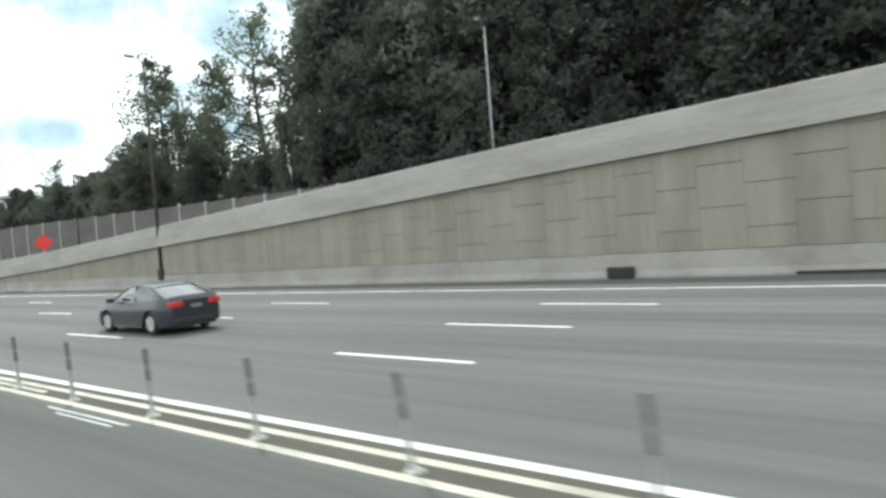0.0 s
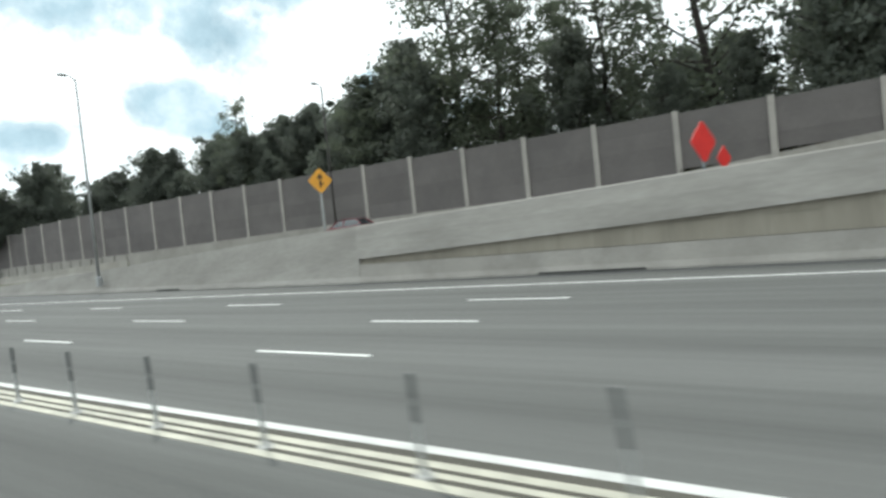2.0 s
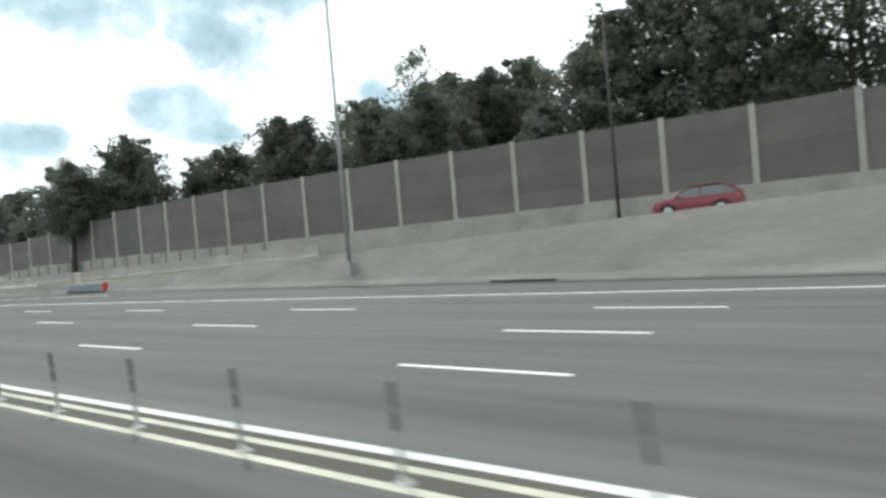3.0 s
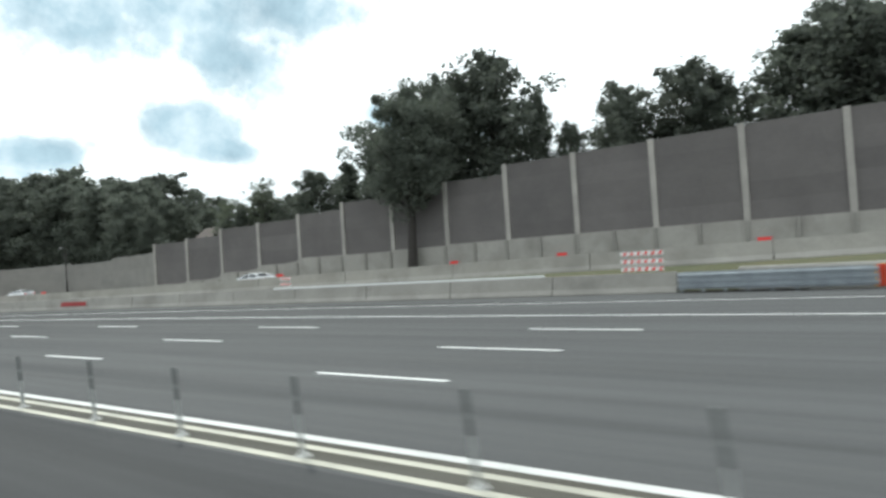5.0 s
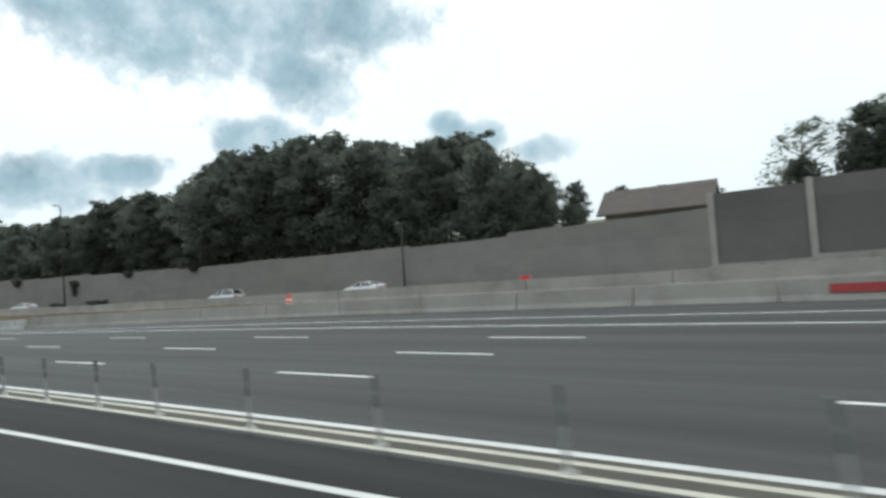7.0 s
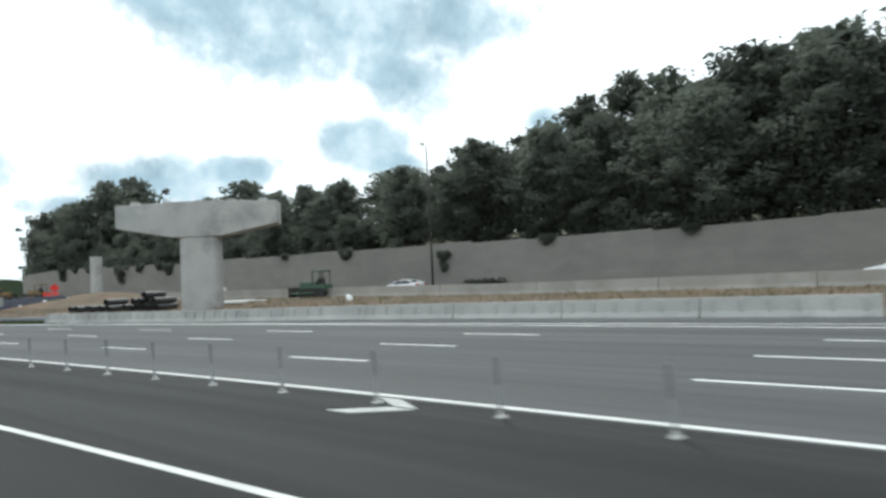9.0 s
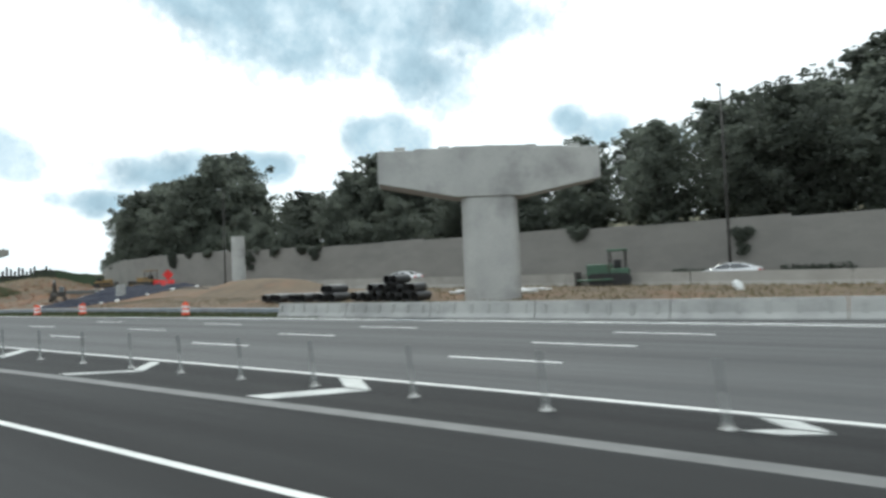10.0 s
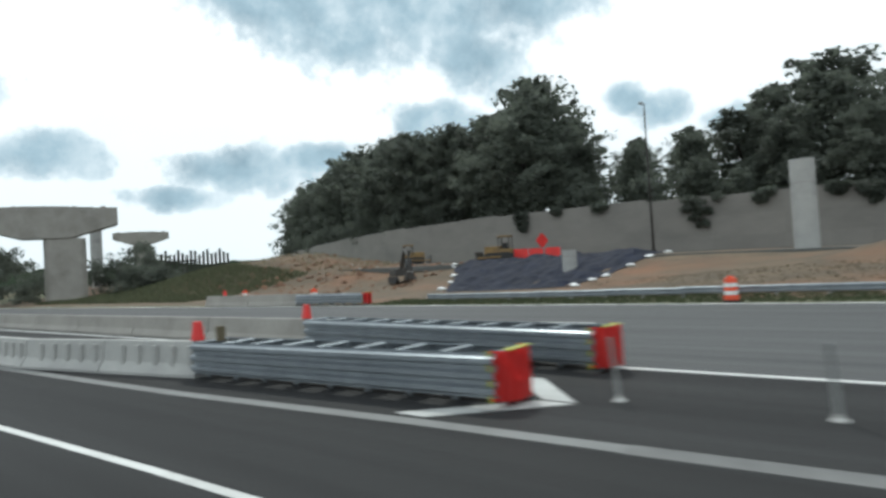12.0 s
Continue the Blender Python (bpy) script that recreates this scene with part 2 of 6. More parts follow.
def asphalt(name, tones, spec=0.33):
    """Asphalt whose tone changes along the road: rows of (s, grey), streaked along the lanes, darker in the middle of each lane."""
    mat = bpy.data.materials.new(name)
    mat.use_nodes = True
    n = Nodes(mat.node_tree)
    out, b = n.add("OutputMaterial"), n.add("BsdfPrincipled")
    n.link(b.outputs[0], out.inputs[0])
    uv, sep = n.add("UVMap"), n.add("SeparateXYZ")
    uv.uv_map = "along"
    n.link(uv.outputs[0], sep.inputs[0])
    s, d = sep.outputs[0], sep.outputs[1]
    streak, speck = n.add("Mapping"), n.add("Mapping")
    streak.inputs["Scale"].default_value, speck.inputs["Scale"].default_value = (0.035, 1, 1), (0.5, 1, 1)
    n.link(uv.outputs[0], streak.inputs["Vector"]), n.link(uv.outputs[0], speck.inputs["Vector"])
    wander = n.math("MULTIPLY", n.math("SUBTRACT", n.noise(uv.outputs[0], 0.03, 3), 0.5), 30.0)
    tone = n.ramp(n.math("DIVIDE", n.math("ADD", s, wander), 400.0), [(max(0.0, q / 400.0), (g * 0.985, g * 1.0, g * (0.965 if q < 100 else 1.02))) for q, g in tones])
    grain = n.math("ADD", n.math("MULTIPLY", n.noise(streak.outputs[0], 1.7, 6, 0.62), 0.6), n.math("MULTIPLY", n.noise(speck.outputs[0], 40, 3), 0.4))
    f = n.ramp(grain, [(0.34, 1.14), (0.5, 0.93), (0.68, 0.66)])
    lane = n.math("MULTIPLY", n.math("ADD", n.math("COSINE", n.math("MULTIPLY", n.math("SUBTRACT", d, 8.565 + 1.83), 2 * math.pi / 3.658)), 1.0), 0.5)
    oil = n.math("SUBTRACT", 1.0, n.math("MULTIPLY", n.math("MULTIPLY", lane, lane), n.math("MULTIPLY", n.noise(streak.outputs[0], 0.5, 4), 0.34)))
    patch = n.ramp(n.noise(streak.outputs[0], 0.35, 5, 0.6), [(0.40, 1.05), (0.62, 0.88)])
    col = n.mix(1.0, n.mix(1.0, n.mix(1.0, tone, f, "MULTIPLY"), oil, "MULTIPLY"), patch, "MULTIPLY")
    n.link(col, b.inputs["Base Color"])
    n.link(n.ramp(n.noise(streak.outputs[0], 0.8, 4), [(0.35, 0.78), (0.65, 0.92)]), b.inputs["Roughness"])
    b.inputs["Specular IOR Level"].default_value = spec
    bp = n.add("Bump")
    bp.inputs["Strength"].default_value, bp.inputs["Distance"].default_value = 0.4, 0.02
    n.link(n.noise(speck.outputs[0], 60, 4), bp.inputs["Height"])
    n.link(bp.outputs[0], b.inputs["Normal"])
    return mat


ASPHALT = asphalt("asphalt", [(0, 0.128), (60, 0.118), (96, 0.118), (140, 0.091), (184, 0.056), (224, 0.054), (262, 0.084), (400, 0.086)])
ASPHALT_SIDE = surface("side_asphalt", (0.134, 0.138, 0.132), 0.86, second=(0.090, 0.093, 0.089), scale=1.9, fine=45, stain=(0.080, 0.082, 0.080), stain_scale=0.35, bump=0.4, bump_scale=60, stretch=(0.05, 1, 1), spec=0.35, along=True)
ASPHALT_NEW = asphalt("express_asphalt", [(0, 0.122), (90, 0.116), (125, 0.080), (148, 0.062), (185, 0.034), (225, 0.027), (400, 0.026)], 0.22)
PAINT = surface("road_paint_white", (0.78, 0.79, 0.77), 0.6, second=(0.62, 0.63, 0.6), scale=1.3, fine=30, bump=0.1, amount=0.7)
PAINT_WORN = surface("road_paint_scuffed", (0.49, 0.50, 0.485), 0.65, second=(0.33, 0.34, 0.33), scale=1.1, fine=25, stain=(0.16, 0.16, 0.16), stain_scale=0.9, bump=0.1)
PAINT_GORE = surface("road_paint_dull", (0.17, 0.175, 0.172), 0.7, second=(0.12, 0.123, 0.12), scale=1.4, fine=28, stain=(0.13, 0.13, 0.13), stain_scale=0.7, bump=0.1)
PAINT_CREAM = surface("road_paint_cream", (0.50, 0.485, 0.40), 0.65, second=(0.38, 0.37, 0.31), scale=1.3, fine=30, stain=(0.24, 0.235, 0.20), stain_scale=0.8, bump=0.1)
PAINT_EDGE = surface("road_paint_trodden", (0.60, 0.605, 0.585), 0.62, second=(0.50, 0.505, 0.49), scale=1.2, fine=28, stain=(0.36, 0.36, 0.345), stain_scale=0.9, bump=0.1)
BUFFER = surface("gritty_asphalt", (0.098, 0.094, 0.080), 0.9, second=(0.072, 0.068, 0.057), scale=1.6, fine=40, stain=(0.052, 0.049, 0.042), stain_scale=0.5, bump=0.5, bump_scale=60, stretch=(0.25, 1, 1), spec=0.25, along=True)
PARAPET = surface("stained_parapet", (0.36, 0.348, 0.32), 0.85, second=(0.275, 0.263, 0.24), scale=0.9, fine=7, stain=(0.21, 0.2, 0.182), stain_scale=0.6, bump=0.2, bump_scale=25, stretch=(0.25, 1.0, 1.0), along=True)
PAINT_OLD = surface("road_paint_worn", (0.14, 0.142, 0.139), 0.75, second=(0.092, 0.093, 0.092), scale=1.6, fine=30, bump=0.1)
CONCRETE = surface("concrete", (0.335, 0.321, 0.292), 0.85, second=(0.25, 0.238, 0.215), scale=0.45, fine=9, stain=(0.18, 0.171, 0.155), stain_scale=0.3, bump=0.2, bump_scale=25)
CONCRETE_NEW = surface("pale_concrete", (0.42, 0.42, 0.40), 0.8, second=(0.33, 0.332, 0.318), scale=0.5, fine=9, stain=(0.19, 0.19, 0.186), stain_scale=0.28, bump=0.15, bump_scale=25)
PANEL = surface("cast_panel", (0.298, 0.276, 0.228), 0.9, second=(0.226, 0.208, 0.170), scale=0.8, fine=7, stain=(0.18, 0.165, 0.135), stain_scale=0.45, bump=0.35, bump_scale=18, vary=0.09, stretch=(1.3, 1.3, 0.12))
FENCE = surface("noise_panel", (0.135, 0.124, 0.120), 0.92, second=(0.11, 0.101, 0.098), scale=0.5, fine=5, stain=(0.095, 0.088, 0.087), stain_scale=0.2, bump=0.5, bump_scale=14, vary=0.2)
FENCE_POST = surface("noise_wall_post", (0.36, 0.34, 0.31), 0.88, second=(0.28, 0.265, 0.245), scale=0.7, fine=8, bump=0.2, vary=0.1)
TANWALL = surface("tan_wall", (0.222, 0.212, 0.194), 0.92, second=(0.19, 0.181, 0.166), scale=0.4, fine=5, stain=(0.155, 0.149, 0.138), stain_scale=0.16, bump=0.4, bump_scale=10, vary=0.08, stretch=(1, 1, 2.0))
GRASS = surface("dry_grass", (0.10, 0.095, 0.05), 0.95, second=(0.06, 0.07, 0.033), scale=0.3, fine=9, stain=(0.22, 0.17, 0.10), stain_scale=0.07, bump=0.8, bump_scale=12)
DIRT = surface("bare_soil", (0.122, 0.085, 0.051), 0.95, second=(0.070, 0.053, 0.034), scale=0.35, fine=4, stain=(0.19, 0.088, 0.044), stain_scale=0.12, bump=0.8, bump_scale=8)
BARK = surface("bark", (0.048, 0.042, 0.037), 0.95, second=(0.03, 0.027, 0.024), scale=2.0, fine=12, bump=0.8, bump_scale=14)
LEAF_A = leaf_material("leaves_dark", (0.104, 0.118, 0.100), (0.128, 0.144, 0.114), 0.55)
LEAF_B = leaf_material("leaves_light", (0.102, 0.120, 0.088), (0.130, 0.148, 0.102), 0.55)
STEEL = surface("galvanised_steel", (0.33, 0.36, 0.385), 0.42, 0.8, second=(0.24, 0.265, 0.285), scale=2, fine=18, bump=0.05)
POLE = surface("grey_pole", (0.36, 0.37, 0.37), 0.5, 0.5, second=(0.28, 0.29, 0.29), scale=1, fine=12, bump=0.05)
POLE_DARK = surface("dark_pole", (0.045, 0.04, 0.036), 0.7, second=(0.03, 0.028, 0.025), scale=1, fine=12, bump=0.1)
BLACK = surface("black_rubber", (0.018, 0.018, 0.018), 0.75, second=(0.028, 0.028, 0.028), scale=3, fine=20, bump=0.1)
ORANGE = surface("orange_plastic", (0.78, 0.10, 0.035), 0.55, second=(0.66, 0.075, 0.03), scale=2, fine=10, bump=0.05)
RED = surface("red_sheeting", (0.72, 0.035, 0.03), 0.5, second=(0.58, 0.028, 0.026), scale=2, fine=10, bump=0.05)
WHITE = surface("white_plastic", (0.75, 0.76, 0.75), 0.5, second=(0.62, 0.63, 0.62), scale=2, fine=10, bump=0.05)
YELLOW = surface("yellow_sign", (0.75, 0.36, 0.03), 0.5, second=(0.65, 0.30, 0.03), scale=2, fine=10, bump=0.03)

# ---------------------------------------------------------------- ground and roads
edge_d = curve_of([(-420, 22.95), (85, 22.95), (113, 25.4), (150, 29.2), (165, 28.6), (210, 27.9), (230, 27.0), (265, 23.2), (288, 22.4), (300, 20.9), (322, 20.7), (345, 19.6), (400, 19.6), (880, 19.6)])
wall_top = curve_of([(-420, 10.0), (-60, 8.6), (0, 6.29), (14, 5.75), (29, 5.02), (43, 4.36), (58, 3.57), (72, 3.14), (87, 2.72), (105, 2.1), (125, 1.55), (143, 1.06)])
coping_low = curve_of([(-420, 8.6), (-60, 7.2), (0, 4.86), (10.5, 4.44), (29, 3.5), (40, 3.05), (62, 1.88), (80, 1.22)])
upper_z = curve_of([(-420, 9.0), (-60, 7.6), (0, 5.3), (29, 3.85), (58, 2.7), (87, 2.42), (96, 2.22), (110, 1.85), (150, 1.15), (190, 0.75), (215, 0.55), (260, 0.35), (300, 0.6), (340, 1.2), (880, 1.6)])
noise_d = curve_of([(-420, 45.2), (100, 45.2), (150, 43.1), (214, 43.1)])
fence_low = curve_of([(-420, 8.0), (20, 7.2), (47, 6.1), (58, 5.5), (76, 4.1), (100, 4.05), (112, 3.85), (146, 3.45), (157, 3.55), (170, 3.55), (182, 3.35), (188, 3.42), (193, 2.97), (199, 2.43), (204, 1.85), (212, 1.5)])
fence_top = curve_of([(-420, 9.0), (20, 8.2), (47, 8.35), (58, 8.45), (75, 8.8), (100, 9.3), (125, 9.7), (148, 9.68), (165.5, 9.5), (166, 9.5), (171, 8.75), (176, 8.5), (182, 8.3), (188, 7.65), (193, 7.35), (199, 7.25), (204, 6.6), (212, 6.3)])
tan_d = curve_of([(212, 43.0), (222, 47.6), (235, 52.5), (250, 54.0), (385, 54.0), (400, 56.0), (410, 59.0), (420, 62.5), (440, 71.0), (460, 81.0), (480, 92.0), (520, 115.0), (560, 138.0), (880, 300.0)])
tan_top = curve_of([(212, 5.45), (227, 5.7), (228.5, 5.45), (241, 5.5), (253, 5.7), (280, 5.75), (301, 6.2), (322, 6.5), (350, 6.8), (380, 7.5), (420, 7.7), (470, 7.4), (520, 6.6), (700, 6.0)])
tan_low = curve_of([(212, 0.9), (260, 0.5), (285, 0.6), (305, 1.0), (335, 1.5), (362, 2.0), (420, 2.5), (700, 3.0)])


def ground_z(s, d):
    e = edge_d(s)
    if d < e + 0.1:
        return -0.06
    back = float(np.interp(s, [100, 150, 210, 240], [46.0, 44.1, 44.1, 55.0]) if s < 385 else tan_d(s) + 1.0)
    far = (fence_low(s) if s < 213 else (tan_top(s) - 0.7) * float(np.interp(s, [500, 540], [1.0, 0.4])))
    if s < 215:
        u = upper_z(s)
        z = float(np.interp(d, [e + 0.45, e + 0.6, e + 3.5, 41.5, 42.6], [-0.06, u if s < 130 else 0.1, u, u, u]))
    else:
        u = tan_low(s)
        z = float(np.interp(d, [e + 0.1, e + 3.0, e + 9.0, 38.5, 40.2, 42.0, 53.0], [-0.06, 0.12, 0.3 + 0.25 * u, 0.75 * u + 0.2, 0.75 * u + 0.2, u - 0.15, u]))
        if s > 352:
            w = min(1.0, (s - 352) / 12.0)
            z = z * (1 - w) + w * float(np.interp(d, [e + 0.1, e + 3.0, 29.5, 36.0, 43.0, 53.0], [-0.06, 0.02, 0.1, 0.9, u + 0.05, u]))
        if s > 320:
            z += 1.25 * math.exp(-((s - 344) / 7.0) ** 4 - ((d - 38.5) / 4.2) ** 4)          # heap of soil
            z -= 0.7 * math.exp(-((s - 392) / 9.0) ** 2 - ((d - 38.0) / 6.0) ** 2)
            z += 2.0 * math.exp(-((s - 423) / 14.0) ** 2 - ((d - 38.0) / 6.5) ** 2) + 2.3 * math.exp(-((s - 418) / 13.0) ** 2 - ((d - 48.5) / 5.0) ** 2)
        z += 0.12 * noise.noise((s * 0.12, d * 0.15, 3.0)) * min(1, max(0, (d - e - 2) / 4))
    if d > back:
        z = far + float(np.interp(d, [back, back + 15, back + 60, back + 400, 3000], [0.0, 1.5, 6.0, 14.0, 14.0]) * float(np.interp(s, [500, 540], [1.0, 0.1])))
    return z


def build_ground():
    ss = [-420, -300, -200, -140, -100, -70] + list(np.arange(-48, 300, 6.0)) + list(np.arange(300, 440, 2.5)) + list(np.arange(440, 520, 8.0)) + [540, 570, 610, 660, 720, 800, 880]
    ds = [-900, -300, -60, -30, -12, 4, 12, 18]
    bm = bmesh.new()
    rows = []
    for s in ss:
        e = edge_d(s)
        back = float(np.interp(s, [100, 150, 210, 240], [46.0, 44.1, 44.1, 55.0]) if s < 385 else tan_d(s) + 1.0)
        dd = ds + [e, e + 0.44, e + 0.62] + list(np.linspace(e + 2, back - 0.6, 16)) + [back, back + 0.05, back + 5, back + 12, back + 25, back + 60, back + 150, back + 400, 2500]
        rows.append([bm.verts.new(road(s, d, ground_z(s, d))) for d in dd])
    for a, b in zip(rows, rows[1:]):
        for j in range(len(a) - 1):
            bm.faces.new((a[j], b[j], b[j + 1], a[j + 1]))
    bmesh.ops.recalc_face_normals(bm, faces=bm.faces[:])
    for f in bm.faces:
        f.smooth = True
    ob = thing("ground", bm, [GRASS, DIRT], "dry grass and bare soil beside the motorway", "ground", kind="structure")
    for p in ob.data.polygons:
        x, y, z = p.center
        s = -x
        for _ in range(6):
            h = heading(s)
            s += (x - float(np.interp(s, GRID, _gx))) * -math.cos(h) + (y - float(np.interp(s, GRID, _gy))) * -math.sin(h)
        h = heading(s)
        d = -(x - float(np.interp(s, GRID, _gx))) * math.sin(h) + (y - float(np.interp(s, GRID, _gy))) * math.cos(h)
        if 225 < s < 470 and edge_d(s) + 3.0 < d < 54:
            p.material_index = 1
    return ob


build_ground()
E_LINE = curve_of([(172, 3.95), (180, 3.74), (193, 3.33), (200, 3.15), (208, 2.75), (215.5, 2.43), (238, 1.3), (268, 0.12), (285, -0.5), (298, -0.95), (312, -1.4), (327, -2.15), (340, -2.6), (355, -3.14), (362, -3.5), (400, -4.8), (500, -7.0)])
F_LINE = curve_of([(284, 2.5), (292, 2.37), (302, 1.98), (306, 1.9), (312, 1.7), (321, 1.18), (332, 1.0), (337, 0.74), (342, 0.6), (350, 0.13), (353, 0.0), (360, -0.55), (400, -1.9), (500, -4.0)])
LANE = 3.658
DA = 8.565
dark_edge = curve_of([(-420, 4.02), (140, 4.02), (215, 4.0), (222, 4.75), (880, 4.75)])
thing("road", sweep(lambda s: [(dark_edge(s), 0.0), (edge_d(s) + 0.15, 0.0), (edge_d(s) + 0.15, -0.3), (dark_edge(s), -0.3)], -420, 880, 4.0),
      ASPHALT, "worn grey asphalt motorway lanes, streaked along the lanes", "road", kind="structure")
left_edge = curve_of([(-420, -14.0), (80, -14.0), (170, -24.0), (880, -24.0)])
thing("road_express", sweep(lambda s: [(left_edge(s), 0.0), (dark_edge(s), 0.0), (dark_edge(s), -0.3), (left_edge(s), -0.3)], -420, 880, 4.0), ASPHALT_NEW,
      "grey asphalt express lane that turns dark and new towards the gore", "road", kind="structure")
thing("road_upper", sweep(lambda s: [(33.6, 0.0), (41.2, 0.0), (41.2, -0.3), (33.6, -0.3)], -420, 215, 4.0, z=lambda s: upper_z(s) + 0.06), ASPHALT_SIDE,
      "grey asphalt side carriageway behind the walls", "road", kind="structure")
thing("road_upper_far", sweep(lambda s: [(41.8, 0.0), (51.0, 0.0), (51.0, -0.5), (41.8, -0.5)], 215, 560, 4.0, z=lambda s: tan_low(s) - 0.02), ASPHALT_SIDE,
      "grey asphalt side carriageway below the tan wall", "road", kind="structure")


def stripe(name, s0, s1, d, w, mat, label, step=3.0, z=0.006):
    return thing(name, sweep([(-w / 2, 0.0), (w / 2, 0.0), (w / 2, -0.01), (-w / 2, -0.01)], s0, s1, step, d=d, z=z), mat, label, "lane marking", kind="structure")


stripe("buffer_strip", -60, 221, 4.55, 0.74, BUFFER, "brown gritty strip of asphalt between the buffer lines", z=0.004)
stripe("lane_line_white", -420, 880, 4.92, 0.17, PAINT_EDGE, "solid white edge line of the main lanes")
stripe("lane_line_cream", -60, 221, 4.60, 0.13, PAINT_CREAM, "solid cream buffer line", z=0.009)
stripe("lane_line_cream_inner", -60, 221, 4.19, 0.13, PAINT_CREAM, "solid cream buffer line", z=0.009)
stripe("lane_line_cream_outer", 12, 88, 4.40, 0.10, PAINT_CREAM, "solid cream buffer line", z=0.009)
stripe("edge_line_right", -420, 880, DA + 3 * LANE + 0.05, 0.14, PAINT, "solid white line at the shoulder")
stripe("express_edge_line", 172, 880, E_LINE, 0.14, PAINT_EDGE, "solid white edge line of the express lane")
stripe("line_remnant", 18.0, 18.7, 3.96, 0.09, PAINT_EDGE, "short white remnant of a painted line")
stripe("line_remnant", 8.2, 10.7, 3.95, 0.05, PAINT_WORN, "thin scuffed remnant of a painted line")
stripe("line_remnant", 8.4, 10.1, 3.83, 0.04, PAINT_WORN, "thin scuffed remnant of a painted line")
stripe("express_old_line", 288, 350.5, F_LINE, 0.36, PAINT_OLD, "worn grey line beside the gore")
stripe("express_gore_line", 350.5, 880, F_LINE, 0.30, PAINT_GORE, "broad scuffed white line beside the crash barrier")
stripe("exit_line", 138, 330, curve_of([(138, 25.2), (190, 23.8), (230, 22.6), (265, 20.7), (300, 20.05), (330, 19.95)]), 0.12, PAINT, "solid white line of the closing lane")


def dash_mesh():
    bm = bmesh.new()
    return mesh_of("lane_dash", box(bm, -1.66, 1.66, -0.06, 0.06, -0.004, 0.006), PAINT)


DASH = dash_mesh()
for row, phase in ((0, (9.19, 8.97, 9.98)), (1, (9.11, 8.46, 10.44)), (2, (8.41, 7.83, 10.24))):
    d = DA + row * LANE
    for k in range(-6, 44):
        u = k * 12.192
        g = 0 if u < 115 else 1 if u < 235 else 2
        u += phase[g] - 1.79
        s = u
        for _ in range(4):
            s = u - d * heading(s)
        if row == 2 and s > 335:
            continue
        ob = new("lane_dash", DASH)
        ob.matrix_world = at(s, d, 0.004)
        tagged(ob, "white painted lane dash on grey asphalt", "lane marking", "lane dashes", "structure")

# chevrons of the gore, each a V of two painted bars
def chevron(s, da, db, mid, back, w=0.7):
    bm = bmesh.new()
    for p, q in (((s, mid - 0.08), (s + back, da)), ((s + 0.02, mid), (s + back * 0.9, db))):
        a, b = road(p[0], p[1], 0.008), road(q[0], q[1], 0.008)
        a2, b2 = road(p[0] + w, p[1], 0.008), road(q[0] + w, q[1], 0.008)
        bm.faces.new([bm.verts.new(v) for v in (a, b, b2, a2)])
    bmesh.ops.recalc_face_normals(bm, faces=bm.faces[:])
    g = bmesh.ops.extrude_face_region(bm, geom=bm.faces[:])
    for v in g["geom"]:
        if isinstance(v, bmesh.types.BMVert):
            v.co.z -= 0.012
    bmesh.ops.recalc_face_normals(bm, faces=bm.faces[:])
    return thing("gore_chevron", bm, PAINT_WORN, "scuffed white painted chevron on dark asphalt", "road marking", "gore chevrons", "structure")


for s in (251.0, 259.3, 267.3):
    chevron(s, 3.45, 4.7, 4.2, 0.9, 0.55)
chevron(290.9, 3.85, 4.72, 4.25, 0.5, 0.5)
chevron(298.6, F_LINE(300) + 0.3, 4.75, 3.9, 1.2)
chevron(306.3, F_LINE(308) + 0.3, 4.6, 3.4, 1.4, 0.5)
for s, mid in ((314.9, 3.2), (321.4, 3.25), (329.7, 3.0), (336.4, 2.8), (344.4, 2.55)):
    chevron(s, F_LINE(s + 2) + 0.25, 4.72, mid, 2.1, 0.7)
chevron(352.0, F_LINE(354) + 0.3, 3.4, 1.9, 1.6, 0.6)

# ---------------------------------------------------------------- the retaining wall with its parapet and panels
wall = thing("wall_retaining", sweep(lambda s: [(0.30, 0.0), (0.30, max(wall_top(s) - 0.05, 0.5)), (0.75, max(wall_top(s) - 0.05, 0.5)), (0.75, 0.0)], -120, 150, 3.0, d=edge_d),
             PANEL, "cast concrete retaining wall beside the shoulder", "wall", kind="structure")
part("barrier_foot", sweep([(0.0, 0.0), (0.0, 0.08), (0.12, 0.30), (0.20, 0.93), (0.34, 0.93), (0.34, 0.0)], -120, 81, 3.0, d=edge_d), CONCRETE, wall, "smooth concrete barrier at the foot of the wall")
part("coping", sweep(lambda s: [(0.02, coping_low(s)), (0.07, wall_top(s) - 0.7), (0.13, wall_top(s) - 0.35), (0.18, wall_top(s) - 0.04), (0.22, wall_top(s)), (0.62, wall_top(s)), (0.62, coping_low(s))], -120, 80.5, 3.0, d=edge_d),
     PARAPET, wall, "smooth stained concrete parapet on the wall")
part("plain_wall", sweep(lambda s: [(-0.02, 0.0), (-0.02, 0.08), (0.10, 0.35), (0.17, min(wall_top(s), 1.0)), (0.20, wall_top(s)), (0.62, wall_top(s)), (0.62, 0.0)], 80.5, 150, 3.0, d=edge_d),
     PARAPET, wall, "smooth stained concrete wall")


def panel_mesh(h):
    bm = bmesh.new()
    box(bm, -0.757, 0.757, 0.0, 0.08, 0.0, h, 0.006)
    return mesh_of("panel", bm, PANEL)


